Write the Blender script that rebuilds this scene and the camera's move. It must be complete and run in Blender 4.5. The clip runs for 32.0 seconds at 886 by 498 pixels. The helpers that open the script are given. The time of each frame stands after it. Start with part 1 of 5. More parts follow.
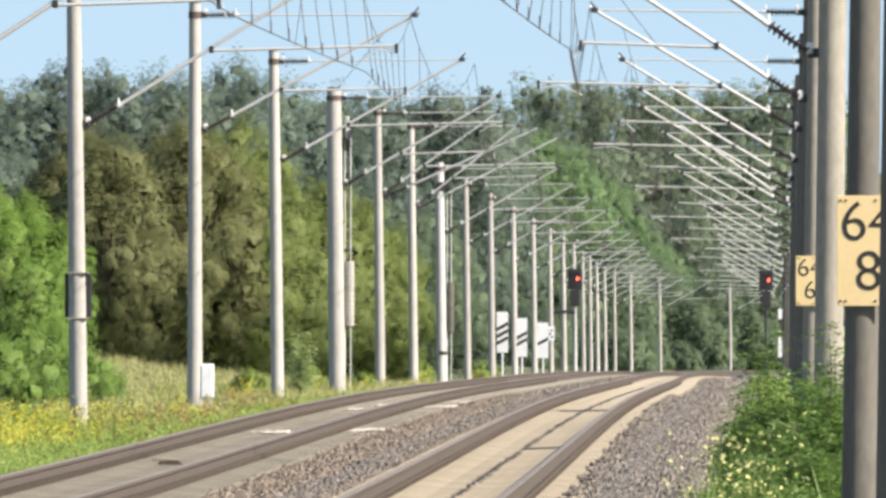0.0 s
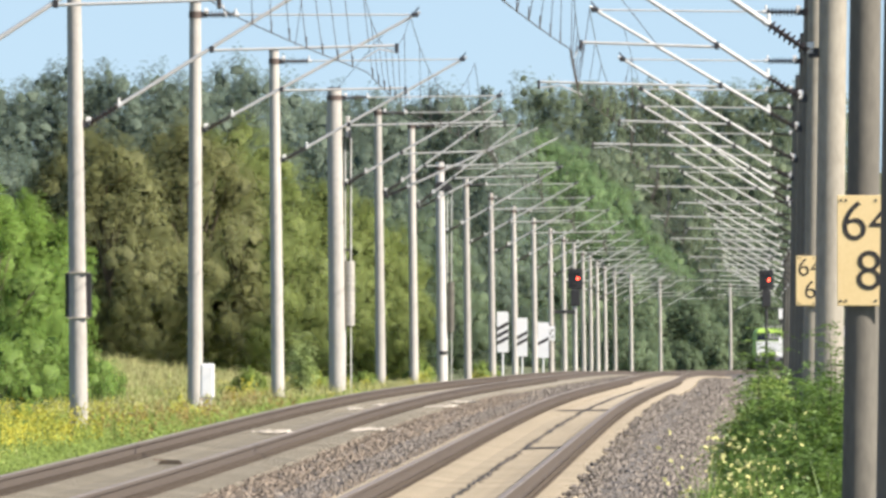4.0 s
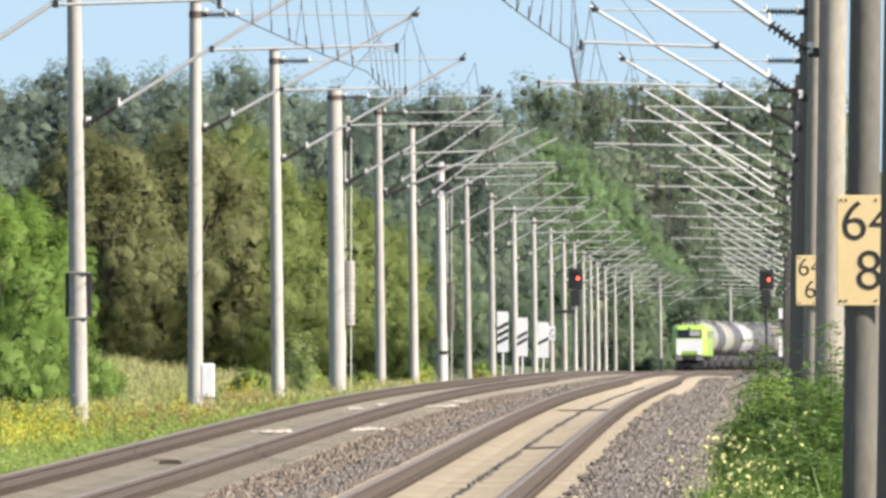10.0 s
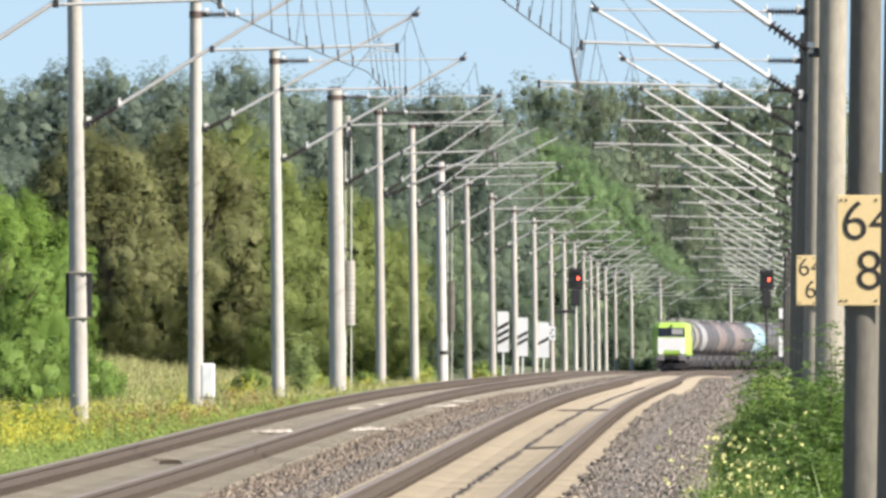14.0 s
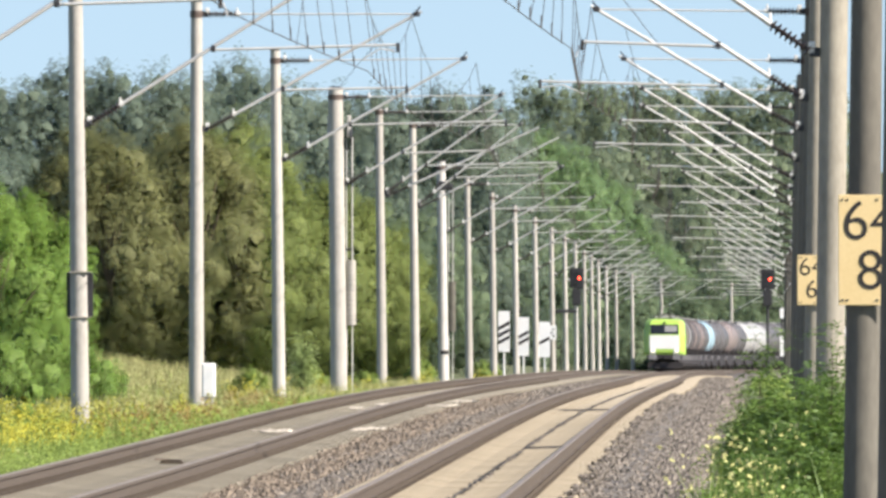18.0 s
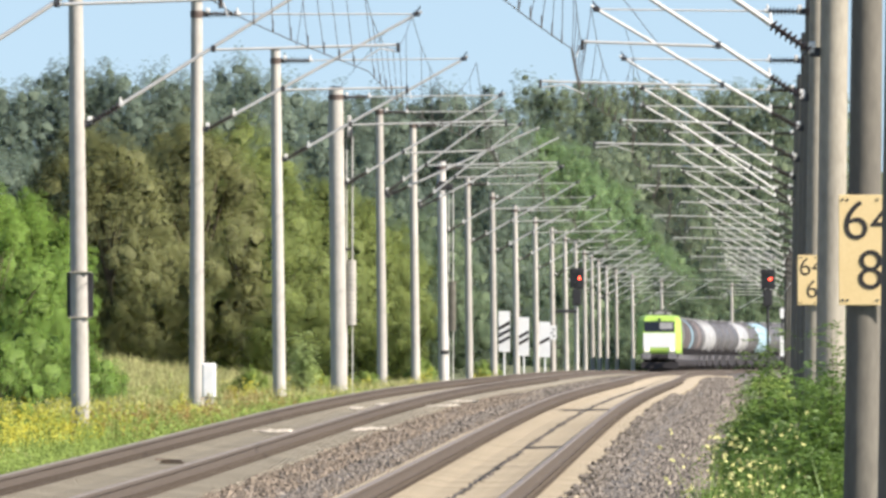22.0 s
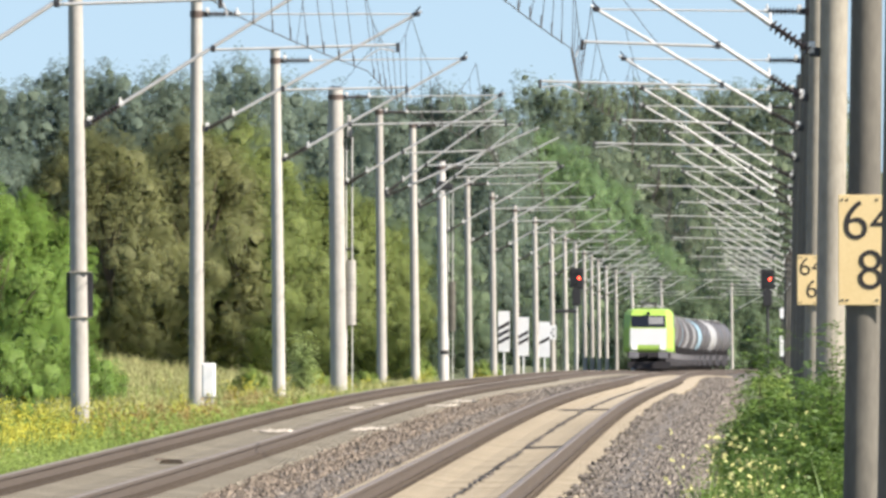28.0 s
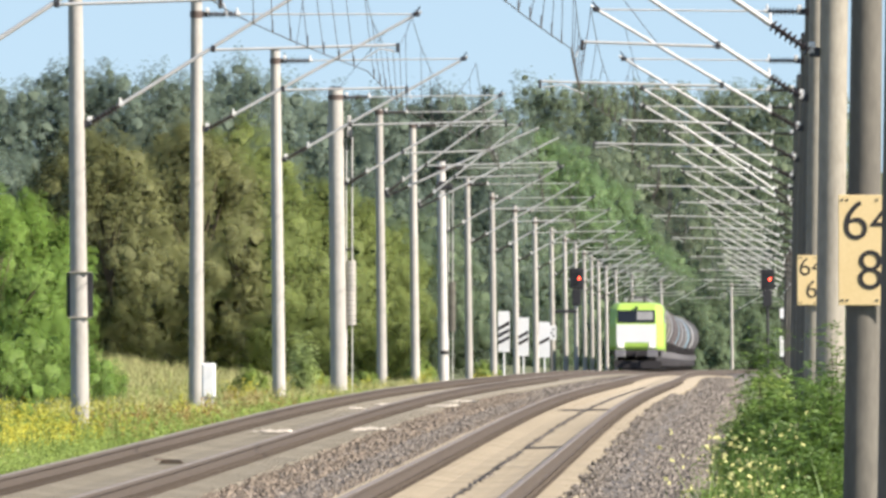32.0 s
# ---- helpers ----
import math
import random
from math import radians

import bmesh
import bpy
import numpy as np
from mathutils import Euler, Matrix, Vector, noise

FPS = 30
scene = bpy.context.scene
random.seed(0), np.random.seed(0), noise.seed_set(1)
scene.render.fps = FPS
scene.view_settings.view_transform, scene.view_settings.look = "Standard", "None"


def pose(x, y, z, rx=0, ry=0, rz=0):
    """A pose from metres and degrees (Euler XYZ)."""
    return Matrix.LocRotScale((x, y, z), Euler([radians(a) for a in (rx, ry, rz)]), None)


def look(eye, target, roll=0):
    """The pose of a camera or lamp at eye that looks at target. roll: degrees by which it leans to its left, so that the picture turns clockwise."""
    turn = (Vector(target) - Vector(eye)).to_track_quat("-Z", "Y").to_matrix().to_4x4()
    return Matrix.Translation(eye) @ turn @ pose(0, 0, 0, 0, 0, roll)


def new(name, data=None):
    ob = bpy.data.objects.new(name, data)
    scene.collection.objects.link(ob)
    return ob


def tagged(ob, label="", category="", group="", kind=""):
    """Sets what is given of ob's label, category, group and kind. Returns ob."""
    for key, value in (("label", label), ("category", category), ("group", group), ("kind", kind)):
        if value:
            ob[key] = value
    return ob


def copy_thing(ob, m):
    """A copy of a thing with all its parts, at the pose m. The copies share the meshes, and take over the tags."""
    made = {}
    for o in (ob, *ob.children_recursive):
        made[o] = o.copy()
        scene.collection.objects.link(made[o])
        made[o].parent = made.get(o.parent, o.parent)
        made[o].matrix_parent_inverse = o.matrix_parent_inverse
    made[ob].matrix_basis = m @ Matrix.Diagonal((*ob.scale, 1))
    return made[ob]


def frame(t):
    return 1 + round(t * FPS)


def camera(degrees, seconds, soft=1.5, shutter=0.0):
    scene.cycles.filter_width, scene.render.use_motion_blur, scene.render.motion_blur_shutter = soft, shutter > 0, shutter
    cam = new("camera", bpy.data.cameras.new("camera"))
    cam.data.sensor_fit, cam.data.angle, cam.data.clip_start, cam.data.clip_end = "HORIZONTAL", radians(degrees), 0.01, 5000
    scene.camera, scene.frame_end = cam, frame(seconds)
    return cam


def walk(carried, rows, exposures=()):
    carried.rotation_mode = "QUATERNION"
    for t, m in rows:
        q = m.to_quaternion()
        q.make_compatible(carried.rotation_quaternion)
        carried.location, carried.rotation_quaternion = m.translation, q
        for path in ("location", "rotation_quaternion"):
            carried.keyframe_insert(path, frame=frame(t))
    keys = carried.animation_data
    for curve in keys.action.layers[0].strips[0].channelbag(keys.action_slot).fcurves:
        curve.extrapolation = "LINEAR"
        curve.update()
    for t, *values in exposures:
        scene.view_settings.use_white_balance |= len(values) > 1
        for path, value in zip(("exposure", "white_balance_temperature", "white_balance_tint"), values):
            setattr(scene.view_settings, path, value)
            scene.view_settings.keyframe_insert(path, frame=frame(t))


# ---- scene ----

# ---------------------------------------------------------------- camera
LENS = 2 * math.degrees(math.atan(784 / 32800.0))
EYE_Z = 2.4
cam = camera(LENS, 32.0, soft=3.1)


def aim(right, down):
    """A pose of the telephoto lens, turned by that many thousandths of a degree."""
    return pose(0, 0, EYE_Z, 90 + down / 1000.0, 0, right / 1000.0)


# the tripod head yields by a few thousandths of a degree
walk(cam, [(0.0, aim(0.0, 0.0)), (3.0, aim(0.9, -0.5)), (6.0, aim(1.2, -0.9)), (11.0, aim(1.4, -1.4)), (14.0, aim(2.1, -1.4)),
           (17.0, aim(4.2, -2.1)), (19.5, aim(5.8, -2.8)), (24.0, aim(5.6, -2.3)), (28.0, aim(4.9, -2.6)), (32.0, aim(4.9, -2.1))],
     exposures=[(0.0, 0.90, 6850, 13), (32.0, 0.90, 6850, 13)])

# ---------------------------------------------------------------- world and sun
SUN_TO = Vector((0.80, -0.36, 0.61)).normalized()
world = bpy.data.worlds.new("sky")
scene.world = world
world.use_nodes = True
wn = world.node_tree.nodes
sky = wn.new("ShaderNodeTexSky")
sky.sky_type = "NISHITA"
sky.sun_disc = False
sky.sun_elevation = math.asin(SUN_TO.z)
sky.sun_rotation = math.atan2(SUN_TO.x, SUN_TO.y)
sky.dust_density = 0.4
sky.ozone_density = 1.5
wn["Background"].inputs["Strength"].default_value = 0.093
tc, lift = wn.new("ShaderNodeTexCoord"), wn.new("ShaderNodeVectorMath")
lift.operation = "ADD"
lift.inputs[1].default_value = (0, 0, 0.13)   # clear air down to the tree tops
world.node_tree.links.new(tc.outputs["Generated"], lift.inputs[0])
world.node_tree.links.new(lift.outputs[0], sky.inputs["Vector"])
world.node_tree.links.new(sky.outputs["Color"], wn["Background"].inputs["Color"])
sun = new("sun", bpy.data.lights.new("sun", "SUN"))
sun.data.energy, sun.data.angle, sun.data.color = 4.75, radians(0.53), (1.0, 0.95, 0.87)
sun.matrix_world = look(SUN_TO * 50, (0, 0, 0))


# ---------------------------------------------------------------- materials
def mat(name, base, other=None, rough=0.8, scale=6.0, fine=40.0, metal=0.0, bump=0.3, spread=0.0, island=0.0, glow=0.0,
        translucent=0.0, streak=1.0, coat=0.0, spec=0.5, porous=0.0):
    """A noise-varied surface: base and other mix at two scales; spread varies it object by object, island leaf by leaf."""
    m = bpy.data.materials.new(name)
    m.use_nodes = True
    nt = m.node_tree
    n, l = nt.nodes, nt.links
    b = n["Principled BSDF"]
    other = other or tuple(c * 0.72 for c in base)
    co = n.new("ShaderNodeTexCoord")
    mp = n.new("ShaderNodeMapping")
    mp.inputs["Scale"].default_value = (1, 1, streak)
    l.new(co.outputs["Object"], mp.inputs["Vector"])
    n1, n2 = n.new("ShaderNodeTexNoise"), n.new("ShaderNodeTexNoise")
    n1.inputs["Scale"].default_value, n2.inputs["Scale"].default_value = scale, fine
    n1.inputs["Detail"].default_value, n2.inputs["Detail"].default_value = 3, 4
    for q in (n1, n2):
        l.new(mp.outputs["Vector"], q.inputs["Vector"])
    add = n.new("ShaderNodeMath")
    add.operation = "ADD"
    l.new(n1.outputs["Fac"], add.inputs[0])
    l.new(n2.outputs["Fac"], add.inputs[1])
    fac = n.new("ShaderNodeMapRange")
    fac.inputs["From Min"].default_value, fac.inputs["From Max"].default_value = 0.72, 1.28
    l.new(add.outputs[0], fac.inputs["Value"])
    mix = n.new("ShaderNodeMix")
    mix.data_type = "RGBA"
    mix.inputs["A"].default_value, mix.inputs["B"].default_value = (*base, 1), (*other, 1)
    l.new(fac.outputs["Result"], mix.inputs["Factor"])
    out = mix.outputs["Result"]
    for amount, node, sock in ((spread, "ShaderNodeObjectInfo", "Random"), (island, "ShaderNodeNewGeometry", "Random Per Island")):
        if amount:
            src = n.new(node)
            rg = n.new("ShaderNodeMapRange")
            rg.inputs["To Min"].default_value, rg.inputs["To Max"].default_value = 1 - amount, 1 + amount
            l.new(src.outputs[sock], rg.inputs["Value"])
            hsv = n.new("ShaderNodeHueSaturation")
            l.new(rg.outputs["Result"], hsv.inputs["Value"])
            l.new(out, hsv.inputs["Color"])
            out = hsv.outputs["Color"]
    l.new(out, b.inputs["Base Color"])
    b.inputs["Roughness"].default_value, b.inputs["Metallic"].default_value = rough, metal
    b.inputs["Coat Weight"].default_value = coat
    b.inputs["Specular IOR Level"].default_value = spec
    if bump:
        bp = n.new("ShaderNodeBump")
        bp.inputs["Strength"].default_value, bp.inputs["Distance"].default_value = bump, 0.02
        l.new(n2.outputs["Fac"], bp.inputs["Height"])
        l.new(bp.outputs["Normal"], b.inputs["Normal"])
    if glow:
        b.inputs["Emission Color"].default_value, b.inputs["Emission Strength"].default_value = (*base, 1), glow
    if translucent:
        tr = n.new("ShaderNodeBsdfTranslucent")
        l.new(out, tr.inputs["Color"])
        ms = n.new("ShaderNodeMixShader")
        ms.inputs["Fac"].default_value = translucent
        l.new(b.outputs[0], ms.inputs[1])
        l.new(tr.outputs[0], ms.inputs[2])
        l.new(ms.outputs[0], n["Material Output"].inputs["Surface"])
        if porous:      # a clump of leaves lets some light through its gaps
            gap, hole = n.new("ShaderNodeBsdfTransparent"), n.new("ShaderNodeMixShader")
            hole.inputs["Fac"].default_value = porous
            l.new(ms.outputs[0], hole.inputs[1])
            l.new(gap.outputs[0], hole.inputs[2])
            l.new(hole.outputs[0], n["Material Output"].inputs["Surface"])
    return m


INSIDE = {}


def leaves(name, base, other, rough, scale, fine, island, translucent, porous=0.58):
    """A leaf clump's material, and with it that of the dense inside of the crown."""
    m = mat(name, base, other, rough, scale, fine, bump=0.0, island=island, translucent=translucent, porous=porous)
    # second tone darkened: shade between the leaves painted into the crown's inside
    INSIDE[m.name] = mat(name + "_gap_shade", base, tuple(c * 0.75 for c in other), rough, scale * 4, fine * 5, bump=0.0, translucent=translucent)
    return m


CONCRETE = mat("spun_concrete", (0.50, 0.475, 0.43), (0.39, 0.365, 0.33), 0.85, 2.2, 16, bump=0.2, spread=0.10, streak=0.5, spec=0.2)
# darker concrete: most eastern masts, a sign post, one set of weights
CONCRETE_DARK = mat("dark_concrete", (0.185, 0.172, 0.145), (0.132, 0.123, 0.105), 0.85, 2.2, 16, bump=0.2, spread=0.10, streak=0.4, spec=0.2)
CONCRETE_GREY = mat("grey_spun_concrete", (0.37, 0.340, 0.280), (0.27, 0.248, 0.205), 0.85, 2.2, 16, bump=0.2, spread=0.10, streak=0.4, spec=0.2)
CONCRETE_LIGHT = mat("pale_concrete", (0.60, 0.58, 0.55), (0.48, 0.46, 0.43), 0.85, 2.2, 16, bump=0.2, streak=0.5, spec=0.2)
SLEEPER = mat("sleeper_concrete", (0.52, 0.435, 0.31), (0.40, 0.335, 0.235), 0.9, 1.2, 22, spread=0.14, bump=0.3)
SLEEPER_OLD = mat("old_sleeper_concrete", (0.315, 0.28, 0.21), (0.23, 0.205, 0.155), 0.9, 1.2, 22, spread=0.16, bump=0.3)
RAIL_RUST = mat("rail_rust", (0.110, 0.085, 0.064), (0.070, 0.055, 0.043), 0.8, 3, 30, bump=0.25)
RAIL_HEAD = mat("rail_running_face", (0.27, 0.235, 0.205), (0.19, 0.165, 0.145), 0.7, 2, 30, metal=0.1, bump=0.05)
BALLAST = mat("ballast", (0.178, 0.160, 0.138), (0.094, 0.085, 0.075), 0.95, 1.2, 16, bump=1.0)
STONE = mat("ballast_stone", (0.200, 0.174, 0.146), (0.134, 0.116, 0.098), 0.95, 6, 40, bump=0.3, island=0.55)
STONE_RUST = mat("rust_stained_stone", (0.225, 0.180, 0.135), (0.150, 0.120, 0.092), 0.95, 6, 40, bump=0.3, island=0.4)
PALE_STONE = mat("pale_broken_stone", (0.62, 0.56, 0.47), (0.46, 0.41, 0.34), 0.9, 6, 40, bump=0.3, island=0.3)
SOIL = mat("dry_grass_soil", (0.13, 0.14, 0.06), (0.08, 0.10, 0.04), 0.95, 0.3, 4, bump=0.6)
GALV = mat("galvanised_tube", (0.68, 0.67, 0.64), (0.56, 0.55, 0.53), 0.5, 4, 40, metal=0.25, bump=0.05)
IRON = mat("dark_iron", (0.06, 0.058, 0.06), (0.04, 0.04, 0.045), 0.6, 4, 40, metal=0.4, bump=0.1)
RUSTY_IRON = mat("rusty_iron", (0.13, 0.095, 0.080), (0.08, 0.06, 0.052), 0.8, 4, 40, metal=0.2, bump=0.1)
PORCELAIN = mat("brown_porcelain", (0.040, 0.028, 0.025), (0.026, 0.019, 0.018), 0.3, 4, 40, bump=0.0)
WHITE_GLAZE = mat("white_cap", (0.80, 0.79, 0.76), (0.7, 0.69, 0.66), 0.35, 4, 40, bump=0.0)
COPPER = mat("weathered_copper", (0.10, 0.085, 0.075), (0.07, 0.06, 0.055), 0.5, 4, 40, metal=0.6, bump=0.0)
SIGN_YELLOW = mat("sign_yellow", (0.80, 0.62, 0.33), (0.74, 0.56, 0.28), 0.5, 2, 30, bump=0.03)
SIGN_BLACK = mat("sign_black", (0.02, 0.018, 0.018), (0.03, 0.027, 0.026), 0.5, 2, 30, bump=0.0)
BOARD_WHITE = mat("board_white", (0.85, 0.85, 0.84), (0.78, 0.78, 0.77), 0.4, 2, 30, bump=0.03)
SIGNAL_DARK = mat("signal_black", (0.03, 0.03, 0.033), (0.02, 0.02, 0.022), 0.6, 2, 30, bump=0.05)
RED_LAMP = mat("red_signal_lens", (1.0, 0.06, 0.03), (1.0, 0.10, 0.05), 0.3, 2, 30, bump=0.0, glow=6.0)
LEAF_OLIVE = leaves("olive_leaves", (0.250, 0.265, 0.105), (0.185, 0.200, 0.085), 0.75, 0.35, 2, island=0.2, translucent=0.5)
LEAF_MOSS = leaves("moss_green_leaves", (0.245, 0.300, 0.085), (0.175, 0.230, 0.072), 0.75, 0.35, 2, island=0.2, translucent=0.5)
LEAF_GREEN = leaves("fresh_leaves", (0.235, 0.365, 0.075), (0.165, 0.280, 0.060), 0.7, 0.35, 2, island=0.2, translucent=0.5)
LEAF_BUSH = leaves("bush_leaves", (0.29, 0.38, 0.085), (0.19, 0.28, 0.065), 0.6, 2, 8, island=0.25, translucent=0.45, porous=0.2)
LEAF_PALE = leaves("pale_leaves", (0.42, 0.50, 0.22), (0.32, 0.40, 0.16), 0.5, 2, 8, island=0.3, translucent=0.4, porous=0.01)
LEAF_SHRUB = leaves("shrub_leaves", (0.170, 0.270, 0.055), (0.100, 0.180, 0.040), 0.5, 2, 8, island=0.3, translucent=0.35, porous=0.01)
# far woods and hillside: haze put into the leaf colour, bluer and greyer
LEAF_HAZE = leaves("hazed_wood_leaves", (0.210, 0.275, 0.205), (0.175, 0.235, 0.180), 0.8, 0.05, 0.5, island=0.15, translucent=0.5)
LEAF_HILL_HAZE = leaves("hazed_hill_leaves", (0.245, 0.310, 0.185), (0.185, 0.240, 0.165), 0.8, 0.05, 0.25, island=0.15, translucent=0.5)
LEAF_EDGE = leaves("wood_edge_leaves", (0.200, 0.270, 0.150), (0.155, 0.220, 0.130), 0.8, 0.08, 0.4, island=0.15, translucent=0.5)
LEAF_LIT = leaves("sunlit_leaves", (0.225, 0.340, 0.150), (0.175, 0.280, 0.130), 0.8, 0.08, 0.4, island=0.15, translucent=0.5)
BARK = mat("bark", (0.11, 0.085, 0.06), (0.07, 0.055, 0.04), 0.95, 2, 12, bump=0.6)
GRASS = mat("meadow_grass", (0.27, 0.36, 0.075), (0.20, 0.285, 0.06), 0.8, 0.4, 3, bump=0.0, island=0.3, translucent=0.3)
STRAW = mat("dry_straw_grass", (0.45, 0.415, 0.18), (0.32, 0.325, 0.130), 0.85, 0.3, 3, bump=0.0, island=0.4, translucent=0.25)
YELLOW = mat("goldenrod_flowers", (0.56, 0.50, 0.05), (0.42, 0.40, 0.045), 0.7, 2, 9, bump=0.0, island=0.3, translucent=0.2)
RUSTY = mat("brown_seed_heads", (0.34, 0.19, 0.06), (0.24, 0.14, 0.05), 0.8, 2, 9, bump=0.0, island=0.4, translucent=0.2)
CREAM = mat("cream_flowers", (0.72, 0.70, 0.30), (0.66, 0.64, 0.24), 0.7, 2, 9, bump=0.0, island=0.2, translucent=0.25)


# ---------------------------------------------------------------- mesh helpers
def mesh_ob(name, verts, faces, material, parent=None, smooth=False):
    me = bpy.data.meshes.new(name)
    me.from_pydata([tuple(v) for v in verts] if not isinstance(verts, np.ndarray) else verts.tolist(), [],
                   faces.tolist() if isinstance(faces, np.ndarray) else faces)
    me.materials.append(material)
    if smooth:
        me.shade_smooth()
    ob = new(name, me)
    ob.parent = parent
    return ob


def foliage_ob(name, verts, faces, leaf_count, normals, material, parent=None):
    """Three-cornered leaf clumps, and after them the dense lumps inside, in one mesh shaded along the given normals."""
    me = bpy.data.meshes.new(name)
    n = len(faces)
    me.vertices.add(len(verts))
    me.vertices.foreach_set("co", np.ascontiguousarray(verts, np.float32).ravel())
    me.loops.add(3 * n)
    me.loops.foreach_set("vertex_index", np.asarray(faces).ravel().astype(np.int32))
    me.polygons.add(n)
    me.polygons.foreach_set("loop_start", (3 * np.arange(n)).astype(np.int32))
    me.update(calc_edges=True)
    me.materials.append(material)
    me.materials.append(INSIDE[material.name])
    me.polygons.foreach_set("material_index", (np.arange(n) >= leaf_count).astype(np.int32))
    me.shade_smooth()
    unit = normals / (np.linalg.norm(normals, axis=1, keepdims=True) + 1e-6)
    me.normals_split_custom_set_from_vertices(unit.tolist())
    ob = new(name, me)
    ob.parent = parent
    return ob


def part(name, bm, material, parent, label="", smooth=False):
    me = bpy.data.meshes.new(name)
    bmesh.ops.recalc_face_normals(bm, faces=bm.faces)
    if smooth:
        for e in bm.edges:
            e.smooth = e.calc_face_angle(0.0) < 0.8
    bm.to_mesh(me)
    bm.free()
    me.materials.append(material)
    if smooth:
        for f in me.polygons:
            f.use_smooth = True
    ob = new(name, me)
    ob.parent = parent
    if label:
        ob["label"] = label
    return ob


def share(name, ob, parent, m):
    """One more piece on the mesh of ob."""
    o = new(name, ob.data)
    o.parent = parent
    o.matrix_basis = m
    return o


def box(bm, x0, x1, y0, y1, z0, z1, bevel=0.0):
    v = bmesh.ops.create_cube(bm, size=1)["verts"]
    for p in v:
        p.co = Vector(((x0 + x1) / 2 + p.co.x * (x1 - x0), (y0 + y1) / 2 + p.co.y * (y1 - y0), (z0 + z1) / 2 + p.co.z * (z1 - z0)))
    if bevel:
        bmesh.ops.bevel(bm, geom=list({e for p in v for e in p.link_edges}), offset=bevel, segments=1, affect="EDGES")
    return v


def tube(bm, a, b, r0, r1=None, seg=8):
    a, b = Vector(a), Vector(b)
    r1 = r0 if r1 is None else r1
    v = bmesh.ops.create_cone(bm, cap_ends=True, segments=seg, radius1=r0, radius2=r1, depth=(b - a).length)["verts"]
    m = Matrix.Translation((a + b) / 2) @ (b - a).to_track_quat("Z", "Y").to_matrix().to_4x4()
    bmesh.ops.transform(bm, matrix=m, verts=v)
    return v


def ball(bm, c, r, sx=1, sy=1, sz=1, sub=1):
    v = bmesh.ops.create_icosphere(bm, subdivisions=sub, radius=r)["verts"]
    for p in v:
        p.co = Vector((c[0] + p.co.x * sx, c[1] + p.co.y * sy, c[2] + p.co.z * sz))
    return v


def prism(bm, outline, y0, y1):
    """An x-z outline drawn out along y."""
    n = len(outline)
    a = [bm.verts.new((x, y0, z)) for x, z in outline]
    b = [bm.verts.new((x, y1, z)) for x, z in outline]
    for i in range(n):
        bm.faces.new((a[i], a[(i + 1) % n], b[(i + 1) % n], b[i]))
    bm.faces.new(a[::-1])
    bm.faces.new(b)


# ---------------------------------------------------------------- the line: plan and gradient
def spline(knots, values):
    S, V = np.array(knots, float), np.array(values, float)
    n, h = len(S), np.diff(np.array(knots, float))
    A, b = np.eye(n), np.zeros(n)
    for i in range(1, n - 1):
        A[i, i - 1], A[i, i], A[i, i + 1] = h[i - 1], 2 * (h[i - 1] + h[i]), h[i]
        b[i] = 6 * ((V[i + 1] - V[i]) / h[i] - (V[i] - V[i - 1]) / h[i - 1])
    M = np.linalg.solve(A, b)

    def f(x):
        x = np.asarray(x, float)
        i = np.clip(np.searchsorted(S, x) - 1, 0, n - 2)
        a, c, H = S[i + 1] - x, x - S[i], h[i]
        inner = M[i] * a ** 3 / 6 / H + M[i + 1] * c ** 3 / 6 / H + (V[i] / H - M[i] * H / 6) * a + (V[i + 1] / H - M[i + 1] * H / 6) * c
        lo = V[0] + (x - S[0]) * ((V[1] - V[0]) / h[0] - M[1] * h[0] / 6)
        hi = V[-1] + (x - S[-1]) * ((V[-1] - V[-2]) / h[-1] + M[-2] * h[-1] / 6)
        return np.where(x < S[0], lo, np.where(x > S[-1], hi, inner))
    return f


# centre of the western track, and how far its rails lie under the eye, by distance along the line
line_x = spline([100, 200, 330, 500, 750, 1015, 1255, 1450, 1543, 1591, 1639, 1699, 1800, 2000, 2400],
                [-5.253, -3.58, -1.391, 1.592, 5.401, 10.50, 14.52, 17.85, 20.47, 22.76, 25.80, 30.507, 38.044, 54.5, 92])
line_drop = spline([100, 200, 330, 500, 750, 850, 1015, 1255, 1447, 1639, 1800, 2400],
                   [2.112, 2.404, 2.74, 3.556, 5.03, 5.66, 6.83, 8.40, 9.62, 10.79, 11.8, 15.2])
GAP = 3.8          # between the centres of the two tracks
CROSS = 0.06       # the western track lies a little higher
SPAN = 64.24       # from mast to mast
LAST = 2300.0


def rail_z(s):
    return EYE_Z - line_drop(s)


def heading(s):
    return math.degrees(math.atan(float(line_x(s + 1) - line_x(s - 1)) / 2))


def at_line(s, u, z=0.0, rz=0.0, ry=0.0):
    """A pose beside the line: u metres to the east of the western track, z over the rails."""
    a = heading(s)
    return pose(float(line_x(s)) + u * math.cos(radians(a)), s - u * math.sin(radians(a)), float(rail_z(s)) + z, 0, ry, rz - a)


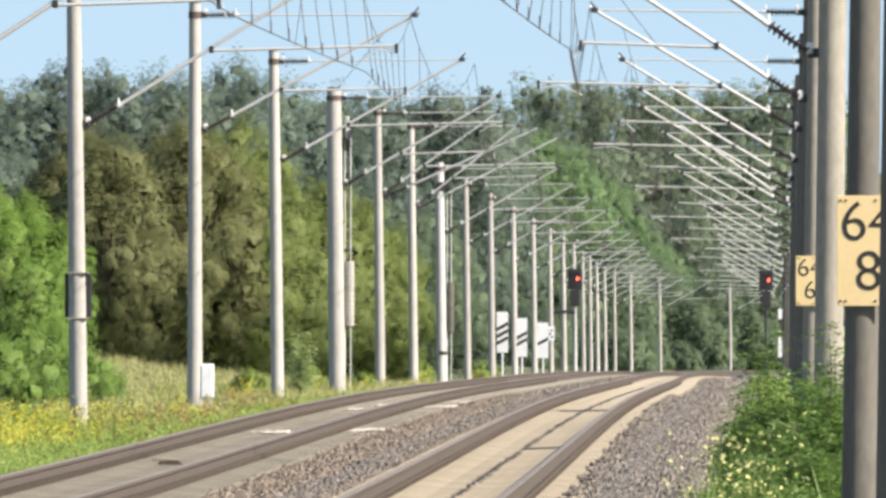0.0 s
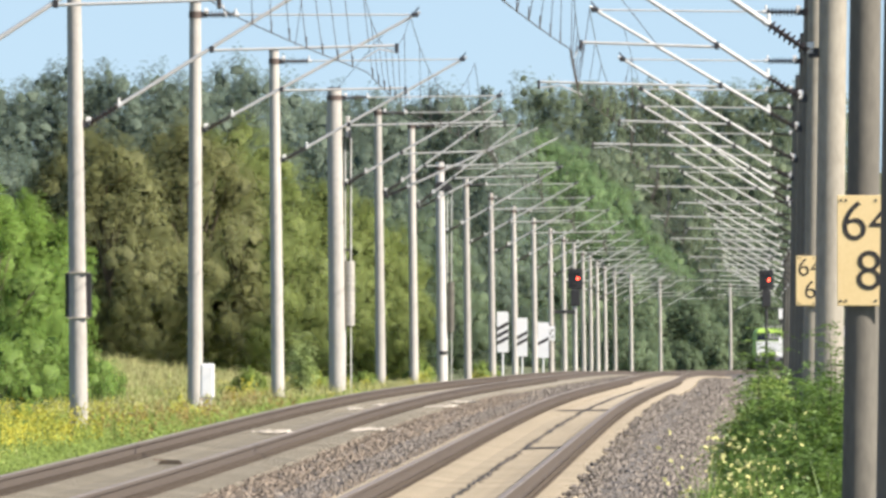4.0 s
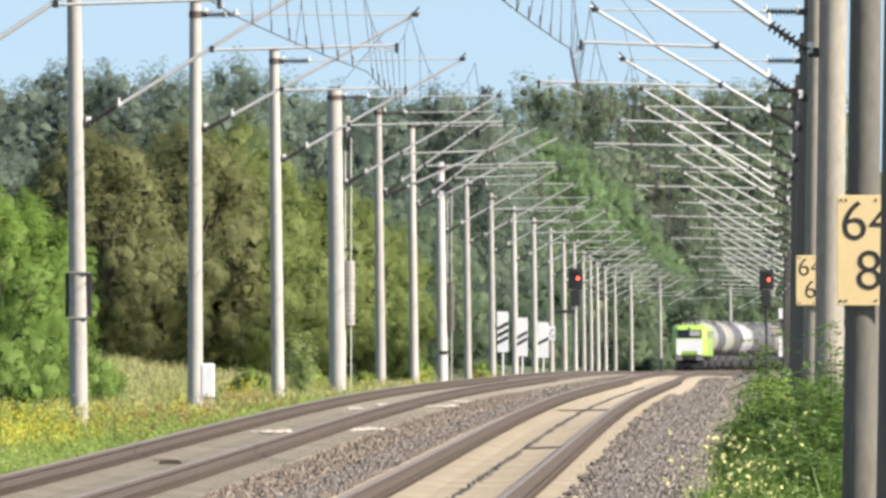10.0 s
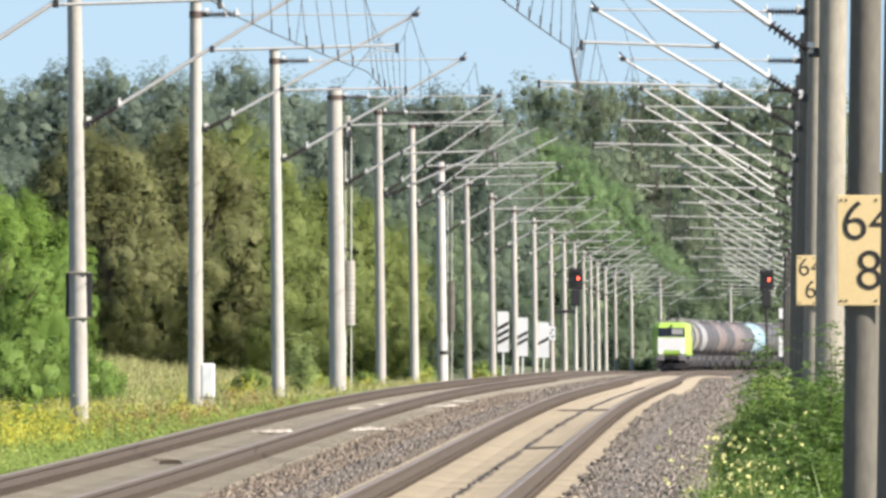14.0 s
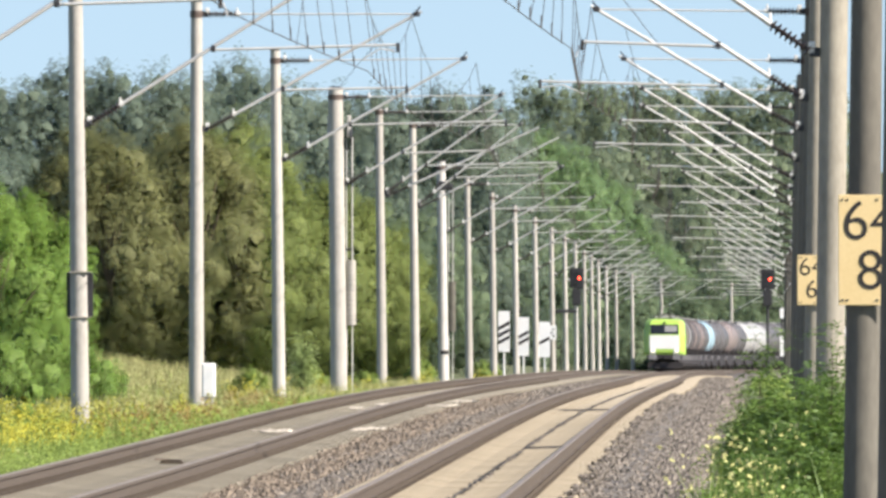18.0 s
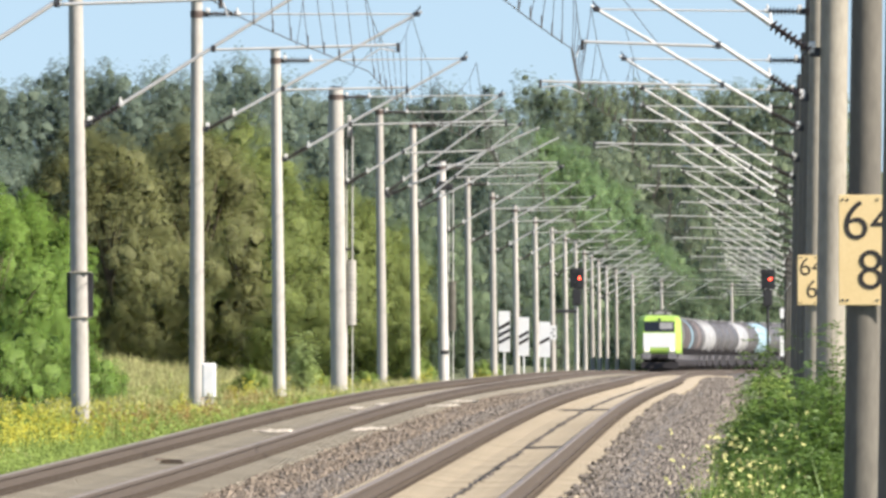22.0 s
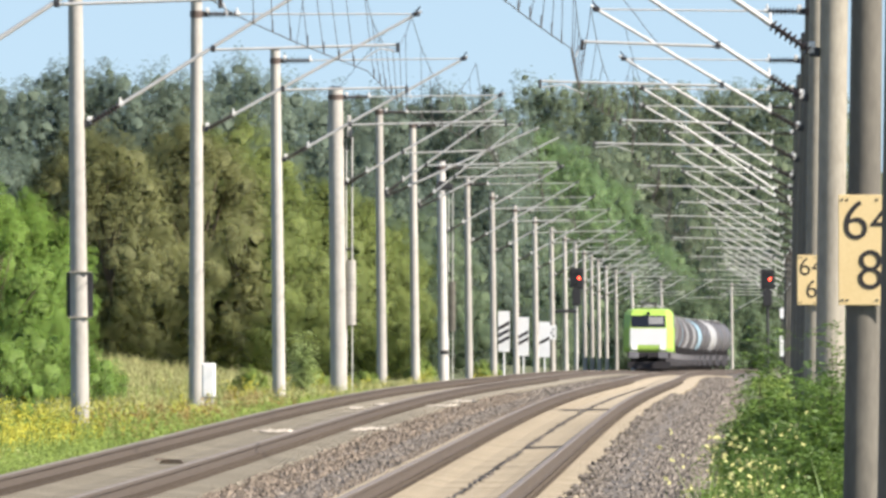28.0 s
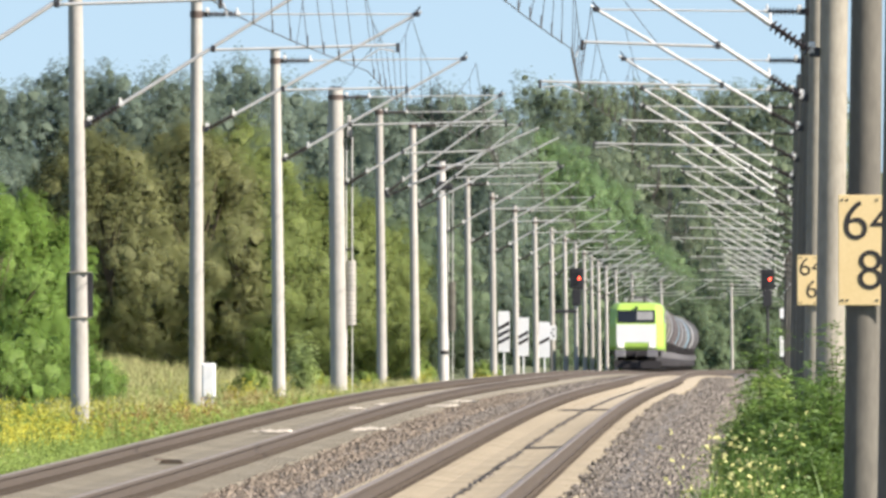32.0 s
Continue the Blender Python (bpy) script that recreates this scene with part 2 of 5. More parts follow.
def sweep(outline, s_list, u, z=0.0):
    """Vertices and faces of an x-z outline drawn along the line."""
    S = np.array(s_list, float)
    X, Z = line_x(S) + u, rail_z(S) + z
    n = len(outline)
    V = np.zeros((len(S), n, 3))
    for j, (ox, oz) in enumerate(outline):
        V[:, j, 0], V[:, j, 1], V[:, j, 2] = X + ox, S, Z + oz
    F = []
    for i in range(len(S) - 1):
        for j in range(n):
            F.append((i * n + j, i * n + (j + 1) % n, (i + 1) * n + (j + 1) % n, (i + 1) * n + j))
    F.append(tuple(range(n)))
    return V.reshape(-1, 3), F


# ---------------------------------------------------------------- ground
def ground_height(s, u):
    """Height of the ground at u metres from the western track."""
    s, u = np.asarray(s, float), np.asarray(u, float)
    base = EYE_Z - line_drop(np.clip(s, 60, 2400)) - 0.62
    left = np.clip((-u - 7.0) / 12.0, 0, 1)
    right = np.clip((u - GAP - 5.0) / 25.0, 0, 1)
    base = base + 1.25 * left * np.clip((s - 380) / 150.0, 0, 1) + 0.5 * right
    far_side = np.clip((np.abs(u - 2) - 30) / 300.0, 0, 1)
    base = base + far_side * np.clip((s - 500) / 1500.0, 0, 1) * 6
    hill = np.clip((s - 2050) / 700.0, 0, 1)
    return base + hill * 26 + 0.12 * np.sin(s * 0.11 + u * 0.7) * (left + right)


def build_ground():
    S = np.concatenate([np.linspace(-900, 60, 9), np.arange(80, 700, 10), np.arange(700, 2400, 25), np.linspace(2400, 4950, 14)])
    U = np.array([-4500, -2500, -1200, -600, -300, -150, -80, -50, -35, -26, -20, -15, -11, -8, -6, -4.6, -3.6, -2.7, -1, 2, 4.8, 6.5,
                  7.6, 8.6, 10, 12, 16, 22, 30, 45, 70, 120, 250, 600, 1200, 2500, 4500], float)
    SS, UU = np.meshgrid(S, U, indexing="ij")
    X = line_x(np.clip(SS, 60, 2400)) + UU
    Z = ground_height(SS, UU)
    V = np.stack([X, SS, Z], -1).reshape(-1, 3)
    n = len(U)
    F = [(i * n + j, i * n + j + 1, (i + 1) * n + j + 1, (i + 1) * n + j) for i in range(len(S) - 1) for j in range(n - 1)]
    tagged(mesh_ob("ground", V, F, SOIL, smooth=True), "grassy ground beside the railway line, rising to wooded hills", "ground", kind="structure")


build_ground()

# ---------------------------------------------------------------- ballast, sleepers, rails
STATIONS = np.concatenate([np.arange(60, 700, 4), np.arange(700, LAST, 12)])
BED = [(-2.6, -0.95), (-1.75, -0.21), (-1.0, -0.20), (1.0, -0.20), (1.65, -0.22), (1.95, -0.20), (2.3, -0.22), (GAP - 1.0, -0.26), (GAP + 1.0, -0.26),
       (GAP + 1.6, -0.27), (GAP + 2.1, -0.34), (GAP + 3.1, -0.95)]
v, f = sweep(BED, STATIONS, 0.0)
tagged(mesh_ob("ballast_bed", v, f, BALLAST), "grey-brown crushed stone bed under both tracks", "ballast", kind="structure")


def stones(name, material, count, bands, s0, s1, size, seed, label):
    """Broken stones strewn over bands of the bed (u0, u1, z0, z1)."""
    rng = np.random.default_rng(seed)
    base = np.array([(1, 0, 0), (-1, 0, 0), (0, 1, 0), (0, -1, 0), (0, 0, 1), (0, 0, -1)], float)
    tri = np.array([(0, 2, 4), (2, 1, 4), (1, 3, 4), (3, 0, 4), (2, 0, 5), (1, 2, 5), (3, 1, 5), (0, 3, 5)])
    w = np.array([b[1] - b[0] for b in bands])
    which = rng.choice(len(bands), count, p=w / w.sum())
    B = np.array(bands)[which]
    k = rng.random(count)
    u = B[:, 0] + (B[:, 1] - B[:, 0]) * k
    z = B[:, 2] + (B[:, 3] - B[:, 2]) * k
    s = s0 + (s1 - s0) * rng.random(count) ** 1.3
    P = np.stack([line_x(s) + u, s, rail_z(s) + z], -1)
    R = base[None] * (size * (0.55 + 0.9 * rng.random((count, 1, 1)))) * (0.6 + 0.8 * rng.random((count, 6, 1)))
    R += rng.normal(0, size * 0.22, (count, 6, 3))
    V = (P[:, None] + R * np.array([1, 1.2, 0.75])).reshape(-1, 3)
    F = (tri[None] + 6 * np.arange(count)[:, None, None]).reshape(-1, 3)
    return tagged(mesh_ob(name, V, F, material), label, "ballast", kind="stuff")


stones("ballast_stones", STONE, 40000, [(1.45, 2.55, -0.20, -0.24), (5.05, 6.1, -0.27, -0.36), (6.1, 6.9, -0.36, -0.95)], 135, 420, 0.042, 3,
       "loose crushed grey stones of the track bed")
stones("far_ballast_stones", STONE, 12000, [(1.45, 2.55, -0.20, -0.24), (5.05, 6.1, -0.27, -0.36), (6.1, 6.9, -0.36, -0.95)], 400, 860, 0.055, 6,
       "crushed grey stones of the far track bed")
stones("rusty_ballast_stones", STONE_RUST, 11000, [(0.95, 1.95, -0.165, -0.19), (2.35, 2.62, -0.22, -0.24)], 135, 420, 0.034, 4,
       "rust-stained crushed stones along the rails")
stones("shoulder_stones", STONE, 1200, [(5.03, 5.16, -0.175, -0.22), (4.94, 5.16, -0.17, -0.22)], 135, 420, 0.034, 7, "crushed grey stones lying over the sleeper ends")
stones("stray_stones", STONE, 420, [(GAP - 0.05, GAP + 0.05, -0.207, -0.207)], 135, 420, 0.024, 5, "loose stones lying along the middle of the sleepers")

RAIL_OUT = [(-0.075, -0.172), (0.075, -0.172), (0.075, -0.158), (0.012, -0.140), (0.009, -0.055), (0.036, -0.040), (0.036, -0.008), (0.030, -0.003),
            (-0.030, -0.003), (-0.036, -0.008), (-0.036, -0.040), (-0.009, -0.055), (-0.012, -0.140), (-0.075, -0.158)]
HEAD_OUT = [(-0.032, -0.006), (0.032, -0.006), (0.028, 0.0), (-0.028, 0.0)]


def sleeper_mesh(bm):
    """A concrete sleeper: thick rail seats and a lower waist."""
    prof = [(-1.3, -0.235), (-1.27, -0.205), (-0.98, -0.180), (-0.50, -0.180), (-0.30, -0.212), (0.30, -0.212), (0.50, -0.180), (0.98, -0.180),
            (1.27, -0.205), (1.3, -0.235), (1.3, -0.40), (-1.3, -0.40)]
    top = [[bm.verts.new((x, y * (1 if z > -0.3 else 1.15), z)) for x, z in prof] for y in (-0.13, 0.13)]
    n = len(prof)
    for i in range(n):
        bm.faces.new((top[0][i], top[0][(i + 1) % n], top[1][(i + 1) % n], top[1][i]))
    bm.faces.new(top[0][::-1])
    bm.faces.new(top[1])


def clip_mesh(bm):
    """The spring clips and plates that hold the rail on one sleeper."""
    for side in (-1, 1):
        for off in (-0.75, 0.75):
            x = off + side * 0.10
            box(bm, x - 0.035, x + 0.035, -0.06, 0.06, -0.185, -0.145)
            tube(bm, (x, -0.0, -0.15), (x, 0.0, -0.11), 0.016, 0.016, 6)


def build_track(name, u, z, concrete, label):
    track = tagged(new(name), label, "railway track", kind="structure")
    for off in (-0.75, 0.75):
        vv, ff = sweep(RAIL_OUT, STATIONS, u + off, z)
        rail = mesh_ob("rail", vv, ff, RAIL_RUST, track)
        vv, ff = sweep(HEAD_OUT, STATIONS, u + off, z + 0.001)
        mesh_ob("running_face", vv, ff, RAIL_HEAD, rail)["label"] = "polished steel running face"
    bm = bmesh.new()
    sleeper_mesh(bm)
    first = part("sleeper", bm, concrete, track)
    first.matrix_basis = at_line(146.0, u, z)
    bm = bmesh.new()
    clip_mesh(bm)
    clip = part("rail_clip", bm, RAIL_RUST, first)
    vs = np.array([v.co[:] for v in first.data.vertices])
    fs = [tuple(p.vertices) for p in first.data.polygons]
    for i in range(1, 300):
        m = at_line(146.0 + 0.6 * i, u, z)
        o = share("sleeper", first, track, m)
        if i < 260:
            share("rail_clip", clip, o, Matrix())
    cv = np.array([v.co[:] for v in clip.data.vertices])
    cf = [tuple(p.vertices) for p in clip.data.polygons]
    V, F = [], []
    for i in range(260, 700):
        s = 146.0 + 0.6 * i
        a = len(V) * len(cv)
        V.append(cv + np.array([float(line_x(s)) + u, s, float(rail_z(s)) + z]))
        F += [tuple(a + k for k in q) for q in cf]
    mesh_ob("rail_clips", np.concatenate(V), F, RAIL_RUST, track)["kind"] = "stuff"
    V, F = [], []
    for s in list(np.arange(62.0, 145.8, 0.6)) + list(np.arange(326.0, 1100.0, 0.6)):
        a = len(V) * len(vs)
        V.append(vs + np.array([float(line_x(s)) + u, s, float(rail_z(s)) + z]))
        F += [tuple(a + k for k in q) for q in fs]
    rest = mesh_ob("sleepers", np.concatenate(V), F, concrete, track)
    rest["kind"] = "stuff"
    return track


build_track("track_west", 0.0, CROSS, SLEEPER_OLD, "straight ballasted track with weathered grey concrete sleepers")
build_track("track_east", GAP, 0.0, SLEEPER, "straight ballasted track with sand-coloured concrete sleepers")


def train_control_cable():
    """The dark signal cable that lies along the middle of the eastern track, with two cross leads."""
    ob = tagged(new("signal_cable"), "thin dark signal cable along the middle of the sleepers", "cable")
    ring = [(0.005 * math.cos(a), 0.005 * math.sin(a)) for a in (math.pi * k / 3 for k in range(6))]
    vv, ff = sweep(ring, np.arange(120, 760, 2.0), GAP, -0.197)
    mesh_ob("main_lead", vv, ff, SIGNAL_DARK, ob)
    bm = bmesh.new()
    box(bm, -0.018, 0.018, -0.30, 0.30, -0.212, -0.184, 0.006)
    clip = part("cable_clip", bm, SIGNAL_DARK, ob)
    clip.matrix_basis = at_line(146.0, GAP)
    for i in range(1, 100):
        share("cable_clip", clip, ob, at_line(146.0 + 3.6 * i, GAP))
    for s, x0, x1 in ((252.0, 0.0, 0.62), (338.0, -0.60, 0.66)):
        bm = bmesh.new()
        c = Vector((float(line_x(s)) + GAP, s, float(rail_z(s)) - 0.178))
        tube(bm, c + Vector((x0, 0, -0.01)), c + Vector((x1, 0.6, 0.0)), 0.014, 0.014, 6)
        part("cross_lead", bm, SIGNAL_DARK, ob)


train_control_cable()


def pale_patches():
    """Heaps of pale new stone dropped beside and between the western rails: (distance, offset, half width)."""
    rng = np.random.default_rng(44)
    base = np.array([(1, 0, 0), (-1, 0, 0), (0, 1, 0), (0, -1, 0), (0, 0, 1), (0, 0, -1)], float)
    tri = np.array([(0, 2, 4), (2, 1, 4), (1, 3, 4), (3, 0, 4), (2, 0, 5), (1, 2, 5), (3, 1, 5), (0, 3, 5)])
    for s0, u0, w in ((272, -0.10, 0.22), (331, -0.20, 0.10), (345, 0.05, 0.16), (372, 0.28, 0.22), (277, 1.15, 0.22), (340, 1.2, 0.25), (358, 1.25, 0.2)):
        n = 46
        s = s0 + rng.normal(0, 1.2, n)
        u = u0 + rng.normal(0, w * 0.6, n)
        P = np.stack([line_x(s) + u, s, rail_z(s) - 0.175 + CROSS + 0 * s], -1)
        V = (P[:, None] + base[None] * (0.02 + 0.03 * rng.random((n, 1, 1))) * (0.6 + 0.8 * rng.random((n, 6, 1))) * np.array([1.6, 1.2, 0.5])).reshape(-1, 3)
        F = (tri[None] + 6 * np.arange(n)[:, None, None]).reshape(-1, 3)
        tagged(mesh_ob("pale_stone_heap", V, F, PALE_STONE), "scattered heap of pale broken stone on the sleepers", "stones", "pale stone heaps", "stuff")


pale_patches()
chip = tagged(new("wooden_offcut"), "splintered brown wooden offcut lying between the rails", "wood scrap")
bm = bmesh.new()
prism(bm, [(-0.16, 0.0), (0.15, 0.0), (0.10, 0.05), (-0.10, 0.06)], -0.2, 0.25)
part("block", bm, BARK, chip)
bm = bmesh.new()
tube(bm, (-0.20, -0.25, 0.06), (-0.06, -0.2, 0.055), 0.016, 0.010, 6)
part("splinter", bm, STONE_RUST, chip, "pale broken edge")
chip.matrix_basis = at_line(222.0, -0.05, -0.185 + CROSS)

# ---------------------------------------------------------------- catenary masts
def insulator(name, parent, a, b, material=PORCELAIN, ribs=8, r=0.080):
    """A ribbed rod insulator from a to b with a pale cap at its outer end."""
    a, b = Vector(a), Vector(b)
    bm = bmesh.new()
    axis = (b - a).normalized()
    turn = axis.to_track_quat("Z", "Y").to_matrix()
    long = (b - a).length
    profile = [(0.0, 0.026)]
    for i in range(ribs):
        h = long * (i + 0.7) / (ribs + 0.4)
        profile += [(h - 0.020, 0.026), (h - 0.016, r), (h + 0.004, r * 0.9), (h + 0.020, 0.028)]
    profile.append((long, 0.026))
    rings = [[bm.verts.new(a + turn @ Vector((q * math.cos(w), q * math.sin(w), h))) for w in (math.pi * k / 5 for k in range(10))] for h, q in profile]
    for p, q in zip(rings, rings[1:]):
        for k in range(10):
            bm.faces.new((p[k], p[(k + 1) % 10], q[(k + 1) % 10], q[k]))
    bm.faces.new(rings[0][::-1])
    bm.faces.new(rings[-1])
    ob = part(name, bm, material, parent, "brown ribbed porcelain insulator")
    bm = bmesh.new()
    d = (b - a).normalized()
    tube(bm, b - d * 0.02, b + d * 0.06, 0.04, 0.04, 8)
    box(bm, b.x - 0.025, b.x + 0.015, b.y - 0.03, b.y + 0.03, b.z, b.z + 0.13, 0.012)
    part("end_cap", bm, WHITE_GLAZE, ob, "pale metal end fitting")
    bm = bmesh.new()
    box(bm, a.x - 0.05, a.x + 0.04, a.y - 0.05, a.y + 0.05, a.z - 0.02, a.z + 0.13, 0.012)
    part("hinge_cap", bm, WHITE_GLAZE, ob, "pale metal hinge")
    return ob


BURIED = 0.9      # from the rails down to the foot of a mast


def build_mast(reach, root, top, steady, long_arm, pole_top, r0=0.165, r1=0.118, arm=True, material=CONCRETE, tip_gap=0.15, arms=(0.85, -0.35)):
    """A spun concrete mast with its tubular bracket arm; the track lies reach metres along +x."""
    mast = new("catenary_mast")
    H = BURIED
    bm = bmesh.new()
    tube(bm, (0, 0, -0.6), (0, 0, pole_top + H), r0, r1, 20)
    pole = part("pole", bm, material, mast, smooth=True)
    for p in pole.data.polygons:
        p.use_smooth = abs(p.normal.z) < 0.5
    bm = bmesh.new()
    tube(bm, (0, 0, pole_top + H), (0, 0, pole_top + H + 0.05), r1 * 1.05, r1 * 0.8, 16)
    part("pole_cap", bm, IRON, mast)
    if not arm:
        return mast
    e = r1 + 0.03
    zr, zt, zs = root + H, top + H, steady + H
    tip = Vector((reach - tip_gap, 0, zt))
    start = Vector((e + 0.08, 0, zr))
    way = (tip - start).normalized()
    # clamps round the pole
    for z in (zr, zt):
        bm = bmesh.new()
        box(bm, r1, e + 0.10, -0.05, 0.05, z - 0.06, z + 0.06, 0.01)
        part("bracket_clamp", bm, IRON, mast)
    bm = bmesh.new()
    tube(bm, (0, 0, zt - 0.07), (0, 0, zt + 0.07), r1 + 0.016, r1 + 0.014, 16)
    part("clamp_band", bm, RUSTY_IRON, mast, "rusty brown steel band")
    insulator("lower_insulator", mast, start, start + way * 0.62)
    bm = bmesh.new()
    tube(bm, start + way * 0.62, tip + way * 0.12, 0.035, 0.030, 10)
    part("diagonal_tube", bm, GALV, mast, "galvanised steel tube", smooth=True)
    insulator("upper_insulator", mast, (e + 0.08, 0, zt), (e + 0.70, 0, zt))
    bm = bmesh.new()
    tube(bm, (e + 0.70, 0, zt), tip, 0.017, 0.017, 8)
    part("top_tube", bm, GALV, mast, smooth=True)
    bm = bmesh.new()
    box(bm, tip.x - 0.07, tip.x + 0.07, -0.04, 0.04, zt - 0.05, zt + 0.05, 0.015)
    tube(bm, (tip.x - 0.05, 0, zt), (tip.x + 0.08, 0, zt + 0.16), 0.02, 0.015, 6)
    part("tip_clamp", bm, IRON, mast)
    # steady tube and registration arm
    kx = start.x + (tip.x - start.x) * (zs - zr) / (zt - zr)
    end = reach + (arms[0] if long_arm else arms[1])
    bm = bmesh.new()
    tube(bm, (kx, 0, zs - 0.05), (end, 0, zs), 0.024, 0.022, 8)
    steady_ob = part("steady_tube", bm, GALV, mast, smooth=True)
    bm = bmesh.new()
    box(bm, kx - 0.04, kx + 0.04, -0.04, 0.04, zs - 0.09, zs + 0.03, 0.01)
    part("inner_clamp", bm, IRON, steady_ob)
    bm = bmesh.new()
    box(bm, end - 0.03, end + 0.03, -0.03, 0.03, zs - 0.13, zs + 0.035, 0.01)
    part("steady_clamp", bm, IRON, steady_ob)
    wire_x = reach + (0.25 if long_arm else -0.25)
    bm = bmesh.new()
    x_in = end - 0.02
    tube(bm, (x_in, 0, zs - 0.12), ((x_in + wire_x) / 2, 0, zs - 0.06), 0.012, 0.012, 6)
    tube(bm, ((x_in + wire_x) / 2, 0, zs - 0.06), (wire_x, 0, zs - 0.24), 0.012, 0.012, 6)
    part("registration_arm", bm, GALV, steady_ob)
    bm = bmesh.new()
    tube(bm, (kx + 0.45 * (end - kx), 0, zs), tuple(start.lerp(tip, 0.86)), 0.006, 0.006, 5)
    part("stay_wire", bm, COPPER, mast)
    return mast


def second_arm(mast, root, reach, top):
    """A second arm, a little farther along the line, for the wire of the next section."""
    a, b = Vector((0.24, 0.35, root + BURIED)), Vector((reach, 0.35, top + BURIED))
    insulator("second_insulator", mast, a, a.lerp(b, 0.14))
    bm = bmesh.new()
    tube(bm, a.lerp(b, 0.14), b, 0.035, 0.030, 10)
    part("second_diagonal_tube", bm, GALV, mast, "galvanised steel tube", smooth=True)
    bm = bmesh.new()
    box(bm, 0.08, 0.30, 0.05, 0.38, a.z - 0.05, a.z + 0.05, 0.01)
    part("second_clamp", bm, IRON, mast)


WEST_REACH, EAST_REACH, EAST_FAR = 4.706, 4.077, 5.0
EAST_OFF = {7: (4.2, 4.70), 8: (4.5, 4.50), 9: (4.8, 4.70)}   # mast: distance from the track, reach of its arm
WEST = dict(root=5.42, top=7.8, steady=6.28, pole_top=8.05)
EAST = dict(root=5.60, top=7.98, steady=6.22, pole_top=8.3)
MASTS_WEST = [255.3 + SPAN * i for i in range(22)] + [1708.0]
MASTS_EAST = [97.96 + SPAN * i for i in range(23)]
THICK_WEST = {4: 0.235, 7: 0.20}
LEAN = -0.65
SECOND = {5: (4.98, 7.70), 6: (5.05, 8.15)}      # reach and height of their lower arms
RAISED = {5: (5.75, 8.22, 6.60, 0.94), 6: (5.92, 8.60, 6.85, 0.99)}   # where the wire of a section rises to its anchor
west_kinds = {k: build_mast(WEST_REACH, long_arm=k, **WEST) for k in (True, False)}
EAST_NEAR = dict(root=5.13, top=7.36, steady=5.97, pole_top=7.95, tip_gap=-0.04, arms=(1.1, 0.1))
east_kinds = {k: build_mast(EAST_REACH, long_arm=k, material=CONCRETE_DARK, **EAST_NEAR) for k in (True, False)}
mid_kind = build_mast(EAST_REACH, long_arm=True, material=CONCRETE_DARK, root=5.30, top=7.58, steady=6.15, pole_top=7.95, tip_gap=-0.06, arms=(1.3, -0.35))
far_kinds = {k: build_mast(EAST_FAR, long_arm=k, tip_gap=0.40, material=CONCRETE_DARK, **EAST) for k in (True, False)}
WORDS = "round grey concrete mast with a tubular bracket arm"
west_masts, east_masts = [], []
NUDGE = {0: -0.17, 1: -0.035, 2: -0.05, 3: -0.05}
used = set()
for side in ("west", "east"):
    for i, s in enumerate(MASTS_WEST if side == "west" else MASTS_EAST):
        kinds = west_kinds if side == "west" else far_kinds if i > 6 else east_kinds
        if side == "east" and i == 6:
            kinds = {True: mid_kind, False: mid_kind}
        long_arm = i % 2 == (1 if side == "west" else 0)
        if side == "west":
            m = at_line(s, -WEST_REACH, -BURIED, 0, LEAN if i != 2 else 0.0)
        else:
            m = at_line(s, GAP + (EAST_OFF[i][0] if i in EAST_OFF else EAST_FAR if i > 6 else EAST_REACH) + NUDGE.get(i, 0.0), -BURIED, 180, LEAN)
        if (side == "west" and i < 2) or (side == "east" and i in (2, 3)):
            if side == "west":
                ob = build_mast(WEST_REACH, long_arm=long_arm, root=4.85 if i else 4.73, top=7.48, steady=6.15 if i else 5.92, pole_top=8.05)
            else:
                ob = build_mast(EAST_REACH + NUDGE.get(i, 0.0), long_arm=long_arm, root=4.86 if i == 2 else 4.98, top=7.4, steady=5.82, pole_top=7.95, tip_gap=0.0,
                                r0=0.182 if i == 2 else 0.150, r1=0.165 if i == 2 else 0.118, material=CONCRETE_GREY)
            ob.matrix_basis = m
            tagged(ob, "round grey concrete mast with a steep tubular bracket arm", "mast", "masts beside the railway line")
        elif side == "west" and i in RAISED:
            root, top, steady, gap = RAISED[i]
            ob = build_mast(WEST_REACH, root, top, steady, long_arm, top + 0.1, tip_gap=gap)
            second_arm(ob, root - 0.12, *SECOND[i])
            ob.matrix_basis = m
            tagged(ob, "round grey concrete mast with a raised, shorter bracket arm", "mast", "masts beside the railway line")
        elif side == "east" and i in EAST_OFF:
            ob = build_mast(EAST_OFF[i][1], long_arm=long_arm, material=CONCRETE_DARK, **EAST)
            if i == 7:
                second_arm(ob, 5.25, 3.45, 7.45)
            ob.matrix_basis = m
            tagged(ob, WORDS, "mast", "masts beside the railway line")
        elif side == "west" and i in THICK_WEST:
            r = THICK_WEST[i]
            ob = build_mast(WEST_REACH, long_arm=long_arm, r0=r, r1=r - 0.035, material=CONCRETE if i == 4 else CONCRETE_LIGHT, **WEST)
            ob.matrix_basis = m
            tagged(ob, "thick grey concrete tensioning mast with a tubular bracket arm", "mast", "masts beside the railway line")
        else:
            if kinds[long_arm].name in used:
                ob = copy_thing(kinds[long_arm], m)
            else:
                ob = kinds[long_arm]
                ob.matrix_basis = m
                used.add(ob.name)
            tagged(ob, WORDS, "mast", "masts beside the railway line")
        (west_masts if side == "west" else east_masts).append(ob)


